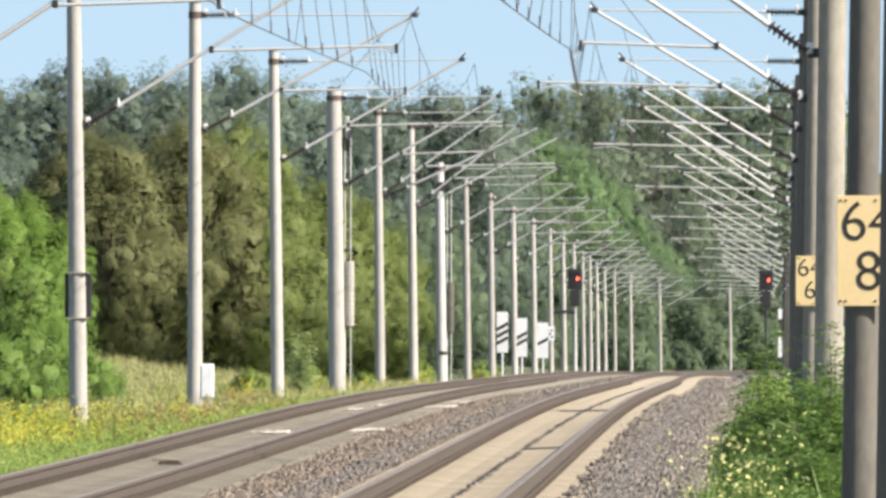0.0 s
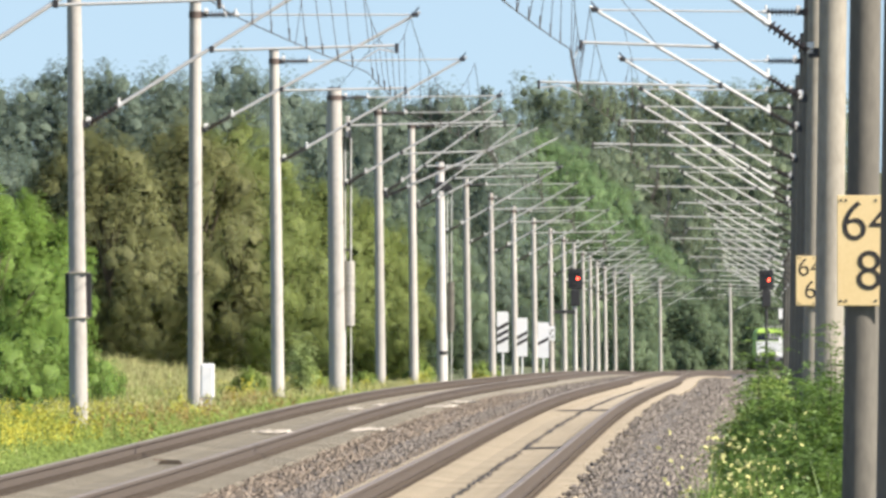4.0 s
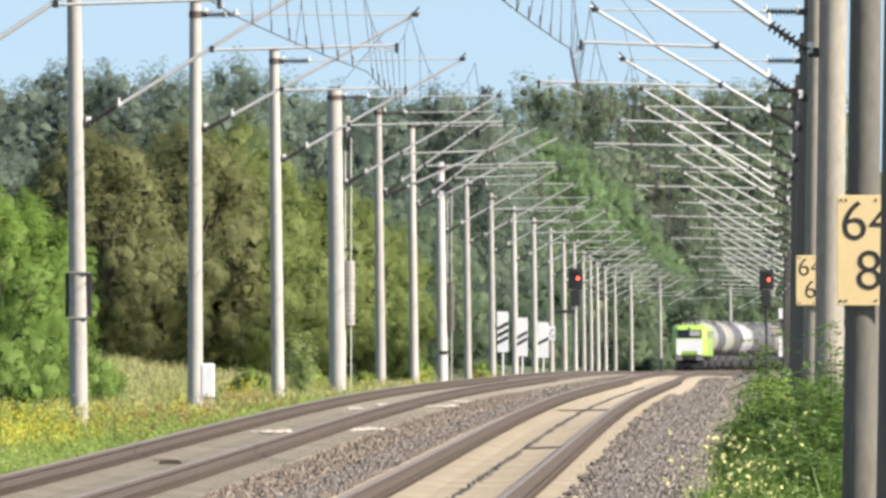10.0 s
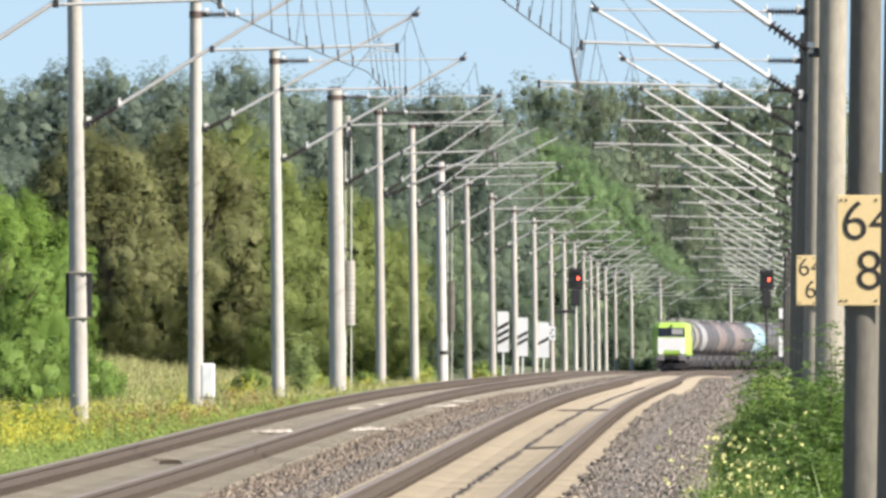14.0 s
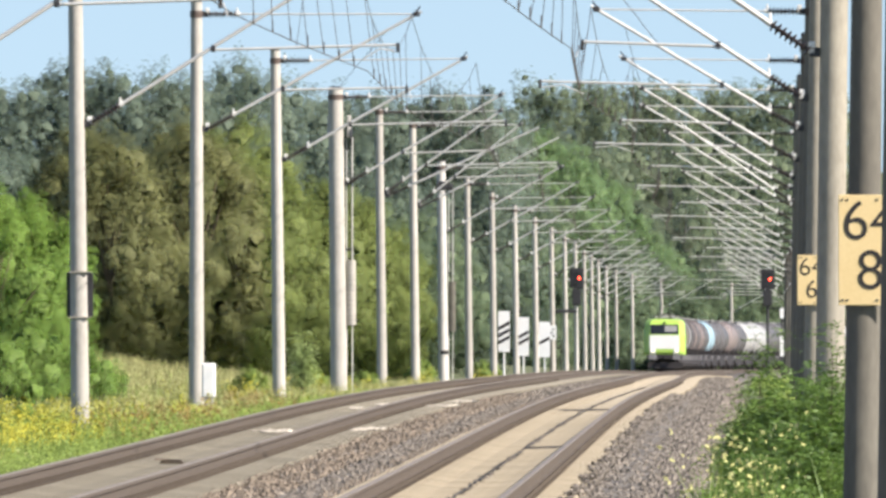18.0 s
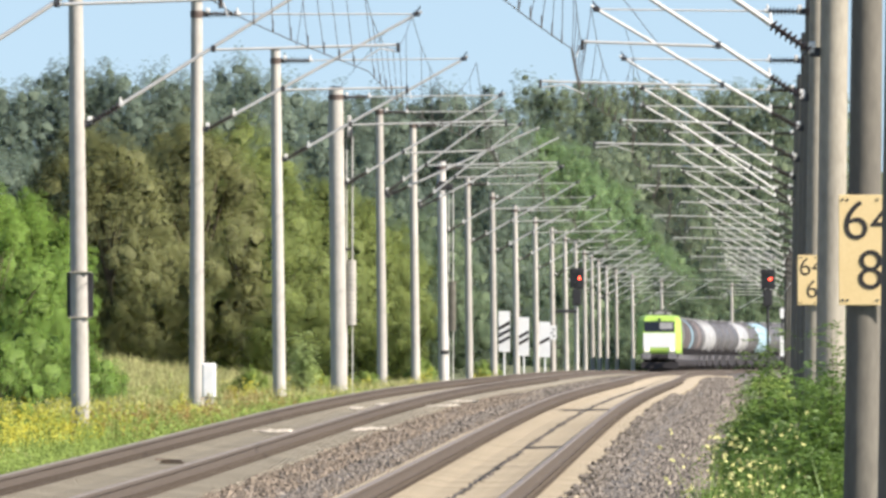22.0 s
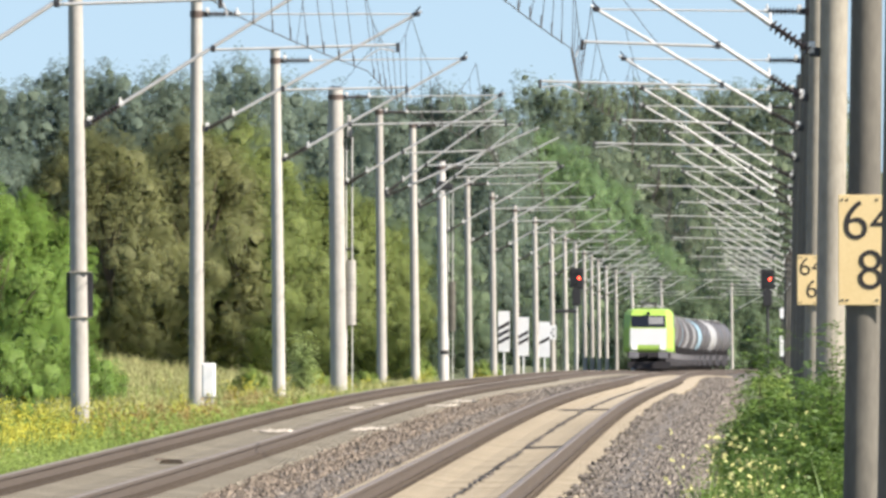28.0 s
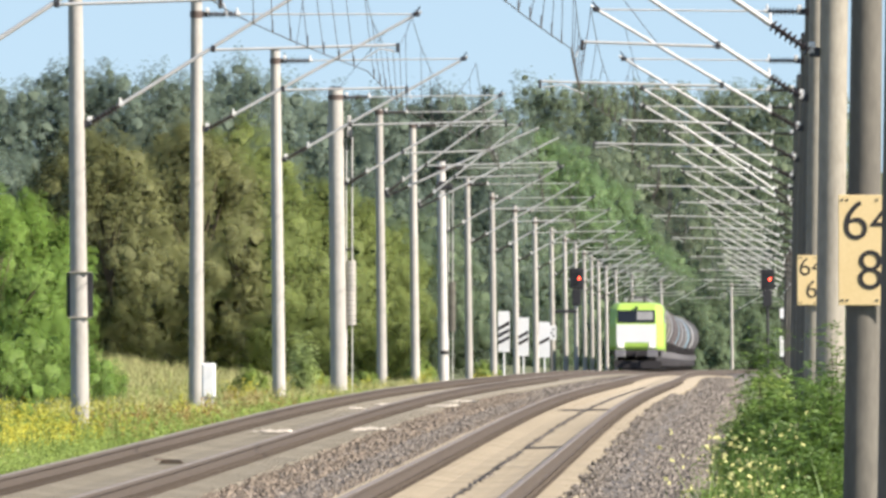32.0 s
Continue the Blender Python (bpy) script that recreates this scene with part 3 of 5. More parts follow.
# ---------------------------------------------------------------- overhead lines
def wire(name, pts, r, material, parent, seg=6):
    bm = bmesh.new()
    rings = []
    for p in pts:
        rings.append([bm.verts.new((p[0] + r * math.cos(a), p[1], p[2] + r * math.sin(a))) for a in (2 * math.pi * k / seg for k in range(seg))])
    for a, b in zip(rings, rings[1:]):
        for k in range(seg):
            bm.faces.new((a[k], a[(k + 1) % seg], b[(k + 1) % seg], b[k]))
    return part(name, bm, material, parent)


def overhead(name, u, masts, contact, top, first_long, label):
    """Messenger and contact wire of one track with their droppers."""
    ob = tagged(new(name), label, "overhead line", "overhead lines")
    mess, cont = [], []
    stops = [masts[0] - 2 * SPAN, masts[0] - SPAN] + list(masts)
    side = -1 if u == 0 else 1
    for i in range(len(stops) - 1):
        s0, s1 = stops[i], stops[i + 1]
        la, lb = ((i - 2) % 2 == first_long), ((i - 1) % 2 == first_long)
        za, zb = (-side * (0.25 if la else -0.25)), (-side * (0.25 if lb else -0.25))
        n = 8
        for k in range(n):
            q = k / n
            s = s0 + (s1 - s0) * q
            z = float(rail_z(s))
            x = float(line_x(s)) + u + za + (zb - za) * q
            sag = 4 * q * (1 - q)
            cont.append((x, s, z + contact - 0.03 * sag))
            mess.append((float(line_x(s)) + u + 0.6 * (za + (zb - za) * q) + side * 0.1, s, z + top - 1.12 * sag))
            if s < 900 and k:
                xm = float(line_x(s)) + u + 0.6 * (za + (zb - za) * q) + side * 0.1
                bm = bmesh.new()
                tube(bm, (x, s, z + contact - 0.03 * sag), (xm, s, z + top - 1.12 * sag), 0.006, 0.006, 4)
                tube(bm, (x, s, z + contact - 0.03), (x, s, z + contact + 0.16), 0.013, 0.009, 5)
                part("dropper", bm, COPPER, ob)
    wire("contact_wire", cont, 0.0085, COPPER, ob)
    wire("messenger_wire", mess, 0.0075, COPPER, ob)


overhead("overhead_line", 0.0, MASTS_WEST, 5.76, 7.75, 1, "dark catenary and contact wire with thin droppers")
overhead("overhead_line", GAP, MASTS_EAST, 5.76, 7.42, 0, "dark catenary and contact wire with thin droppers")


# ---------------------------------------------------------------- distance signs on the masts
def digit_text(body, size, parent, x, z, y):
    cu = bpy.data.curves.new("digit", "FONT")
    cu.body, cu.size, cu.extrude, cu.align_x, cu.align_y = body, size, 0.003, "CENTER", "CENTER"
    cu.offset = -0.004
    tmp = bpy.data.objects.new("digit", cu)
    scene.collection.objects.link(tmp)
    me = bpy.data.meshes.new_from_object(tmp.evaluated_get(bpy.context.evaluated_depsgraph_get()))
    bpy.data.objects.remove(tmp)
    me.materials.clear()
    me.materials.append(SIGN_BLACK)
    ob = new("digit", me)
    ob.parent = parent
    ob.matrix_basis = pose(x, y, z, 90, 0, 0)
    return ob


def km_sign(mast_s, z, upper, lower, w, h, label):
    """A yellow distance board strapped to the face of a mast."""
    sign = tagged(new("distance_sign"), label, "sign", "distance signs")
    bm = bmesh.new()
    box(bm, -w / 2, w / 2, -0.008, 0.008, -h / 2, h / 2, 0.004)
    part("board", bm, SIGN_YELLOW, sign)
    digit_text(upper[0], h * 0.52, sign, -0.2275 * w, h * 0.25, -0.010)
    digit_text(upper[1], h * 0.52, sign, 0.2275 * w, h * 0.25, -0.010)
    digit_text(lower, h * 0.52, sign, 0.005, -h * 0.20, -0.010)
    for x in (-0.44, -0.36, 0.12, 0.24, 0.36):
        for zz in (-0.455, 0.455):
            bm = bmesh.new()
            tube(bm, (x * w, -0.006, zz * h), (x * w, -0.016, zz * h), 0.012, 0.010, 8)
            part("bolt", bm, IRON, sign)
    for zz in (-0.3, 0.3):
        bm = bmesh.new()
        box(bm, -0.12, 0.12, 0.008, 0.03, zz * h - 0.02, zz * h + 0.02)
        part("strap", bm, IRON, sign)
    sign.matrix_basis = at_line(mast_s, GAP + EAST_REACH, z) @ pose(0.05 if h > 0.9 else -0.06, -0.19, 0)
    return sign


km_sign(MASTS_EAST[1], 2.285, "64", "8", 0.545, 0.965, "yellow distance board with black digits on a mast")
km_sign(MASTS_EAST[3], 2.125, "64", "6", 0.44, 0.78, "yellow distance board with black digits on a farther mast")


# ---------------------------------------------------------------- line-side boards, signals, boxes
def marker_board(s, u, bottom, top, stripes, w, label):
    ob = tagged(new("marker_board"), label, "sign", "striped marker boards")
    bm = bmesh.new()
    tube(bm, (0, 0, 0), (0, 0, top - 0.1), 0.035, 0.035, 8)
    part("post", bm, BOARD_WHITE, ob, "thin white post")
    bm = bmesh.new()
    box(bm, -w / 2, w / 2, -0.05, -0.035, bottom, top, 0.004)
    part("board", bm, BOARD_WHITE, ob)
    mid = (bottom + top) / 2 - 0.05
    for i in range(stripes):
        z = mid + (i - (stripes - 1) / 2) * 0.27
        bm = bmesh.new()
        prism(bm, [(-w / 2 + 0.01, z - 0.19), (w / 2 - 0.01, z + 0.04), (w / 2 - 0.01, z + 0.19), (-w / 2 + 0.01, z - 0.04)], -0.055, -0.051)
        part("stripe", bm, SIGN_BLACK, ob, "slanting black stripe")
    ob.matrix_basis = at_line(s, u, -0.6)


marker_board(712, -2.5, 1.42, 2.98, 3, 0.44, "white board with three slanting black stripes")
marker_board(772, -2.5, 1.28, 2.88, 2, 0.44, "white board with two slanting black stripes")
marker_board(838, -2.5, 1.25, 2.85, 1, 0.50, "white board with one slanting black stripe")


def light_signal(s, u, label, post_white):
    """A colour-light signal showing red."""
    ob = tagged(new("light_signal"), label, "railway signal", "light signals")
    bm = bmesh.new()
    tube(bm, (0, 0.12, -0.3), (0, 0.12, 5.9), 0.085, 0.075, 12)
    part("post", bm, IRON if post_white else CONCRETE_LIGHT, ob, smooth=True)
    bm = bmesh.new()
    box(bm, -0.42, 0.42, -0.05, 0.02, 5.35, 6.55, 0.05)
    part("backboard", bm, SIGNAL_DARK, ob)
    bm = bmesh.new()
    box(bm, -0.27, 0.27, -0.05, 0.02, 4.35, 5.33, 0.04)
    part("lower_screen", bm, SIGNAL_DARK, ob)
    for z, x, m in ((5.95, 0.14, RED_LAMP), (6.25, 0.14, SIGNAL_DARK), (6.25, -0.18, SIGNAL_DARK), (5.62, 0.0, SIGNAL_DARK)):
        bm = bmesh.new()
        tube(bm, (x, -0.05, z), (x, -0.065, z), 0.08, 0.08, 14)
        lens = part("lens", bm, m, ob, "glowing red lens" if m is RED_LAMP else "")
        bm = bmesh.new()
        for a in range(7):
            t0, t1 = math.pi * a / 7, math.pi * (a + 1) / 7
            tube(bm, (x + 0.125 * math.cos(t0), -0.05, z + 0.125 * math.sin(t0)), (x + 0.115 * math.cos(t1), -0.22, z + 0.115 * math.sin(t1)), 0.012, 0.012, 4)
        part("hood", bm, SIGNAL_DARK, lens)
    if post_white:
        for z0, z1, m in ((3.65, 4.25, BOARD_WHITE), (3.45, 3.63, SIGNAL_DARK), (1.4, 2.6, BOARD_WHITE)):
            bm = bmesh.new()
            box(bm, 0.72, 0.95, -0.06, -0.045, z0, z1)
            part("mast_plate", bm, m, ob, "white and black identification plate")
        bm = bmesh.new()
        tube(bm, (0.83, 0, -0.3), (0.83, 0, 4.3), 0.05, 0.05, 8)
        tube(bm, (0, 0.1, 4.25), (0.83, 0, 4.25), 0.03, 0.03, 6)
        part("side_post", bm, IRON, ob)
    else:
        bm = bmesh.new()
        box(bm, -1.55, 0.0, -0.15, 0.5, 3.92, 4.12, 0.02)
        part("platform", bm, IRON, ob, "dark service platform")
        bm = bmesh.new()
        for x in (-1.2, -0.9):
            tube(bm, (x, 0.3, -0.3), (x, 0.3, 3.95), 0.025, 0.025, 6)
        for i in range(10):
            tube(bm, (-1.2, 0.3, 0.3 + 0.32 * i), (-0.9, 0.3, 0.3 + 0.32 * i), 0.015, 0.015, 5)
        part("ladder", bm, IRON, ob)
    ob.matrix_basis = at_line(s, u, -0.42)


light_signal(1080, -3.98, "black colour-light signal showing red, with a service platform", False)
light_signal(1093, GAP + 3.35, "black colour-light signal showing red beside a white-plated post", True)

cab = tagged(new("lineside_cabinet"), "small white cabinet standing beside a mast", "cabinet")
bm = bmesh.new()
box(bm, -0.14, 0.14, -0.12, 0.12, 0.25, 0.95, 0.025)
part("body", bm, BOARD_WHITE, cab)
bm = bmesh.new()
box(bm, -0.11, 0.11, -0.128, -0.121, 0.30, 0.90, 0.004)
part("door", bm, BOARD_WHITE, cab)
bm = bmesh.new()
box(bm, -0.10, 0.10, -0.09, 0.09, -0.5, 0.27)
part("plinth", bm, CONCRETE, cab)
cab.matrix_basis = at_line(379, -WEST_REACH + 0.40, -0.37)


def side_board(i):
    """A dark board behind the first western mast."""
    ob = tagged(new("mast_board"), "dark board strapped behind a concrete mast", "sign")
    bm = bmesh.new()
    box(bm, -0.23, 0.23, 0.0, 0.02, -0.38, 0.38, 0.01)
    part("board", bm, SIGNAL_DARK, ob)
    for z in (-0.39, 0.39):
        bm = bmesh.new()
        box(bm, -0.19, 0.19, -0.36, 0.0, z - 0.009, z + 0.009)
        part("strap", bm, CONCRETE_GREY, ob)
    ob.matrix_basis = at_line(MASTS_WEST[i], -WEST_REACH, 0) @ pose(-0.02, 0.19, float(EYE_Z - rail_z(MASTS_WEST[i])) - 0.80)


side_board(1)


def tension_gear(s, u, weight_z0, weight_z1, wheel_z, side, label, with_coil):
    """Balance weights in a guide beside a tensioning mast, with their wheel and rope."""
    ob = tagged(new("tensioning_gear"), label, "tensioning gear", "tensioning weights")
    x = side
    n = 13
    for i in range(n):
        z0 = weight_z0 + (weight_z1 - weight_z0) * i / n
        bm = bmesh.new()
        tube(bm, (x, 0, z0), (x, 0, z0 + (weight_z1 - weight_z0) / n * 0.92), 0.13, 0.13, 12)
        part("weight_disc", bm, CONCRETE_DARK if with_coil else CONCRETE, ob)
    bm = bmesh.new()
    tube(bm, (x, 0, weight_z0 - 0.05), (x, 0, wheel_z), 0.012, 0.012, 5)
    part("rope", bm, IRON, ob)
    for dx in (-0.16, 0.16):
        bm = bmesh.new()
        tube(bm, (x + dx * 0.5 - 0.05, 0.1, -0.3), (x + dx * 0.5 - 0.05, 0.1, wheel_z), 0.02, 0.02, 6)
        part("guide_rod", bm, GALV, ob)
    bm = bmesh.new()
    v = tube(bm, (x - 0.03, 0, wheel_z), (x + 0.03, 0, wheel_z), 0.24, 0.24, 18)
    part("wheel", bm, IRON, ob)
    for z in ((weight_z1 + 0.3), wheel_z):
        bm = bmesh.new()
        box(bm, min(0, x), max(0, x), -0.04, 0.04, z - 0.03, z + 0.03)
        part("bracket", bm, IRON, ob)
    if not with_coil:
        for dx in (-0.27, 0.27):
            bm = bmesh.new()
            box(bm, dx - 0.055, dx + 0.055, -0.12, 0.10, wheel_z - 0.02, wheel_z + 0.60, 0.02)
            part("wheel_plate", bm, CONCRETE_LIGHT, ob, "pale grey cheek plate")
    if with_coil:
        for k in range(5):
            bm = bmesh.new()
            v = tube(bm, (-0.32 + 0.03 * k, -0.26, wheel_z + 0.07 * k), (0.36 - 0.04 * k, -0.26, wheel_z + 0.05 + 0.05 * k), 0.04, 0.04, 8)
            part("coil", bm, IRON, ob)
    ob.matrix_basis = at_line(s, u, -0.6)


tension_gear(MASTS_WEST[4] + 0.1, -WEST_REACH, 2.1, 3.9, 7.3, 0.33, "column of balance weights hanging beside a thick mast", False)
tension_gear(MASTS_WEST[7] + 0.1, -WEST_REACH, 2.2, 4.1, 7.6, 0.32, "dark balance weights and rope coil beside a thick mast", True)


def emblem_sign(s, u):
    ob = tagged(new("track_sign"), "small white sign with dark marks on a grey post", "sign")
    bm = bmesh.new()
    tube(bm, (0, 0, -0.3), (0, 0, 3.0), 0.05, 0.05, 8)
    part("post", bm, CONCRETE_DARK, ob)
    bm = bmesh.new()
    box(bm, -0.22, 0.22, -0.075, -0.055, 2.15, 2.85, 0.01)
    part("board", bm, BOARD_WHITE, ob)
    for x, z in ((-0.1, 2.66), (0.1, 2.66), (0, 2.5), (-0.1, 2.34), (0.1, 2.34)):
        bm = bmesh.new()
        tube(bm, (x, -0.076, z), (x, -0.081, z), 0.055, 0.055, 10)
        part("mark", bm, SIGN_BLACK, ob, "round dark mark")
    ob.matrix_basis = at_line(s, u, -0.6)


emblem_sign(900, -3.05)
ring = tagged(new("mast_band"), "black band round a thick pale mast", "band")
bm = bmesh.new()
tube(bm, (0, 0, -0.07), (0, 0, 0.07), 0.202, 0.201, 24)
part("band", bm, SIGN_BLACK, ring)
ring.matrix_basis = at_line(MASTS_WEST[7], -WEST_REACH, 0.80)

# ---------------------------------------------------------------- vegetation
def leaf_cloud(centres, size, rng, out=None, stretch=1.0, corners=4):
    """Small leaf clumps, four- or three-cornered, at the given centres, turned roughly outwards where out is given."""
    n = len(centres)
    c = rng.normal(0, 1, (n, 3))
    if out is not None:
        c = c * 0.45 + out + np.array([0, 0, 0.25])
    c /= np.linalg.norm(c, axis=1, keepdims=True)
    a = rng.normal(0, 1, (n, 3))
    a -= c * (a * c).sum(1, keepdims=True)
    a /= np.linalg.norm(a, axis=1, keepdims=True)
    b = np.cross(c, a)
    k = (size * (0.5 + rng.random((n, 1))))
    if corners == 3:
        V = np.stack([centres + a * k, centres - a * k * 0.6 + b * k * 0.75, centres - a * k * 0.45 - b * k * 0.85], 1).reshape(-1, 3)
        return V, np.arange(3 * n).reshape(-1, 3)
    V = np.stack([centres - a * k * stretch, centres + b * k * 0.6, centres + a * k * stretch, centres - b * k * 0.6], 1).reshape(-1, 3)
    F = np.array([(0, 3, 2, 1)])[None] + 4 * np.arange(n)[:, None, None]
    return V, F.reshape(-1, 4)


def crown_points(rng, n, height, width, base, lobes=14, sprays=5):
    """An uneven crown: boughs spread over an egg shape, each carrying smaller drooping sprays, thickly leaved on the outside."""
    half, tall = width / 2, (height - base) / 2
    turn = rng.random() * 6.28
    j = np.arange(lobes)
    z = 1 - 2 * (j + 0.5) / lobes
    a = turn + j * 2.39996 + rng.normal(0, 0.3, lobes)
    r = np.sqrt(np.maximum(0.0, 1 - z * z)) * half * (0.66 + 0.13 * rng.normal(0, 1, lobes)) * (1.0 - 0.18 * z)
    L = np.stack([r * np.cos(a), r * np.sin(a), base + tall * (1 + z * 0.80 + rng.normal(0, 0.06, lobes)),
                  width * (0.17 + 0.07 * rng.random(lobes)) * (18 / lobes) ** 0.35], 1)
    v = rng.normal(0, 1, (lobes * sprays, 3))
    v /= np.linalg.norm(v, axis=1, keepdims=True)
    P = np.repeat(L, sprays, 0)
    S = np.concatenate([P[:, :3] + v * P[:, 3:4] * (0.50 + 0.48 * rng.random((len(P), 1))), P[:, 3:4] * (0.30 + 0.30 * rng.random((len(P), 1)))], 1)
    i = rng.integers(0, len(S), n)
    v = rng.normal(0, 1, (n, 3))
    v /= np.linalg.norm(v, axis=1, keepdims=True)
    p = S[i, :3] + v * S[i, 3:4] * (0.50 + 0.75 * rng.random((n, 1))) * np.array([1, 1, 1.25])
    # leaves deep inside a bough are left out
    keep = np.ones(n, bool)
    for q in L:
        keep &= ((p - q[:3]) ** 2).sum(1) > (q[3] * 0.46) ** 2
    keep &= p[:, 2] > 0.05
    p, v = p[keep], v[keep]
    out = p - np.array([0, 0, base + tall * 0.8])
    out /= np.linalg.norm(out, axis=1, keepdims=True) + 1e-6
    return p, L, 0.3 * v + 0.75 * out


def unit_lump(level):
    bm = bmesh.new()
    bmesh.ops.create_icosphere(bm, subdivisions=level, radius=1.0)
    verts, faces = np.array([v.co[:] for v in bm.verts]), np.array([[v.index for v in f.verts] for f in bm.faces])
    bm.free()
    return verts, faces


LUMPS = {1: unit_lump(1), 2: unit_lump(2)}


def cores(L, rng, k, middle, level=2):
    """The dense inside of a crown: a knobbly lump for each bough, as vertices, faces numbered from k, and normals."""
    V, F, N = [], [], []
    cv, cf = LUMPS[level]
    for q in L:
        V.append(q[:3] + cv * q[3] * (0.43 if level > 1 else 0.35) * (0.55 + 0.65 * rng.random((len(cv), 1))))
        F.append(cf + k)
        out = V[-1] - middle
        N.append(0.3 * cv + 0.75 * out / (np.linalg.norm(out, axis=1, keepdims=True) + 1e-6))
        k += len(cv)
    return np.concatenate(V), np.concatenate(F), np.concatenate(N)


def tree(name, s, u, height, width, leaves, size, material, label, seed, base=0.0, lobes=16, foot=0.0, sprays=5):
    """A tapered trunk with limbs and a crown of leaf clumps."""
    rng = np.random.default_rng(seed)
    ob = tagged(new(name), label, "tree" if "tree" in name else "bush", "trees and bushes beside the line")
    pts, L, out = crown_points(rng, leaves, height, width, base, lobes, sprays)
    bm = bmesh.new()
    h = height * 0.6
    tube(bm, (0, 0, -0.4), (0.05 * width * 0.2, 0, h), 0.025 * height, 0.008 * height, 8)
    for q in L[:10]:
        z0 = min(h * 0.95, max(0.2, q[2] * 0.45))
        tube(bm, (0, 0, z0), (q[0], q[1], q[2]), 0.010 * height, 0.003 * height, 5)
    part("trunk", bm, BARK, ob)
    V, F = leaf_cloud(pts, size, rng, out, corners=3)
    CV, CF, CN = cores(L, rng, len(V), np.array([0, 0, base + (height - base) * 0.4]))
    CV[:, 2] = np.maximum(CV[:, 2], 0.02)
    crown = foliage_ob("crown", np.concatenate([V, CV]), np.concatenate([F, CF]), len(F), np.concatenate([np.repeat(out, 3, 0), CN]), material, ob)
    crown["label"] = "leafy crown with gaps"
    x = float(line_x(s)) + u
    ob.matrix_basis = pose(x, s, float(ground_height(s, u)) + foot, 0, 0, rng.random() * 360)
    return ob


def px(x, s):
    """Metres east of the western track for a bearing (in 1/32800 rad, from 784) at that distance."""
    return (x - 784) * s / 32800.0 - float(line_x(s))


# olive-green trees west of the line
OLIVE = [(190, 640, 8.4, 4.6), (265, 655, 8.2, 4.4), (345, 645, 9.2, 4.6), (420, 660, 8.4, 4.6), (500, 690, 8.0, 4.2), (570, 720, 8.2, 4.4),
         (625, 760, 8.0, 4.0), (670, 800, 7.2, 3.6), (300, 690, 9.6, 5.0), (400, 700, 10.2, 5.0), (130, 700, 9.0, 4.4), (700, 850, 6.6, 3.2)]
for i, (x, s, h, w) in enumerate(OLIVE):
    tree("broadleaf_tree", s, px(x, s), h, w * 1.25, 38000, 0.085, LEAF_OLIVE if x < 380 else LEAF_MOSS, "dense %s tree at the edge of the meadow" % ("olive-brown" if x < 380 else "moss-green"), 20 + i, -0.6, 60, 0.0, 6)
# fresh green bushes nearer by
for i, (x, s, h, w, n, z) in enumerate([(20, 430, 5.3, 3.4, 34000, 0.062), (80, 445, 4.6, 2.6, 28000, 0.062), (-20, 400, 5.0, 3.0, 26000, 0.062), (40, 385, 2.0, 2.6, 26000, 0.042),
                                        (150, 395, 1.5, 1.6, 12000, 0.036), (165, 420, 1.3, 1.0, 8000, 0.036), (-5, 350, 1.9, 2.0, 9000, 0.032), (205, 410, 1.0, 0.9, 4000, 0.03)]):
    tree("green_bush", s, px(x, s), h, w, n, z, LEAF_GREEN, "fresh green bush in the meadow", 60 + i, -0.3, 30)


def woods(name, material, rows, size, per, seed, label):
    """Far woods: many crowns of leaf clumps in one sheet of foliage. rows: (bearing0, bearing1, s0, s1, count, h0, h1, w)."""
    rng = np.random.default_rng(seed)
    leafy, dense, k = [], [], 0
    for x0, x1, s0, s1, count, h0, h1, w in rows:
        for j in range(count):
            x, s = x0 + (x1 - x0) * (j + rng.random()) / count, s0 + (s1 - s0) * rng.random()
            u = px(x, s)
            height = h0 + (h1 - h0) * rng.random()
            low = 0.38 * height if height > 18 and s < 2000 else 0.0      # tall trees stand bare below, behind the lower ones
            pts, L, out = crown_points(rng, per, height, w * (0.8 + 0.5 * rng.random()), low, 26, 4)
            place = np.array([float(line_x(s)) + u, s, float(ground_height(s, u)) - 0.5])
            V, F = leaf_cloud(pts, size, rng, out, corners=3)
            leafy.append((V + place, F, np.repeat(out, 3, 0)))
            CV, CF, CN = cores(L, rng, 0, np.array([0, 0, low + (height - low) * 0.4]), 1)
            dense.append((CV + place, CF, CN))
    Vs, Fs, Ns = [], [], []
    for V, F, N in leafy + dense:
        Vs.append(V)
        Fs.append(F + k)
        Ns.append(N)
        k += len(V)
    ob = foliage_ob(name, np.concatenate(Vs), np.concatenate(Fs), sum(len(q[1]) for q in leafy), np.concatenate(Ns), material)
    return tagged(ob, label, "trees", kind="stuff")


woods("far_woods", LEAF_HAZE, [(-80, 60, 1280, 1330, 8, 19.6, 21.0, 8), (60, 110, 1290, 1320, 3, 21.0, 21.6, 6), (110, 205, 1290, 1320, 6, 21.2, 22.2, 6),
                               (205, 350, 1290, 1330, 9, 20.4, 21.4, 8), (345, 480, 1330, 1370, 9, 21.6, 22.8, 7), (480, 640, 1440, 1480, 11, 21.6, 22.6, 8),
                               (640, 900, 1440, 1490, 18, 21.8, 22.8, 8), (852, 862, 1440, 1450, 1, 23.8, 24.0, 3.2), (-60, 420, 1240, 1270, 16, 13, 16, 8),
                               (420, 900, 1400, 1430, 18, 13, 17, 7)], 0.185, 4600, 7, "green woods behind the meadow, tinted bluish for haze")
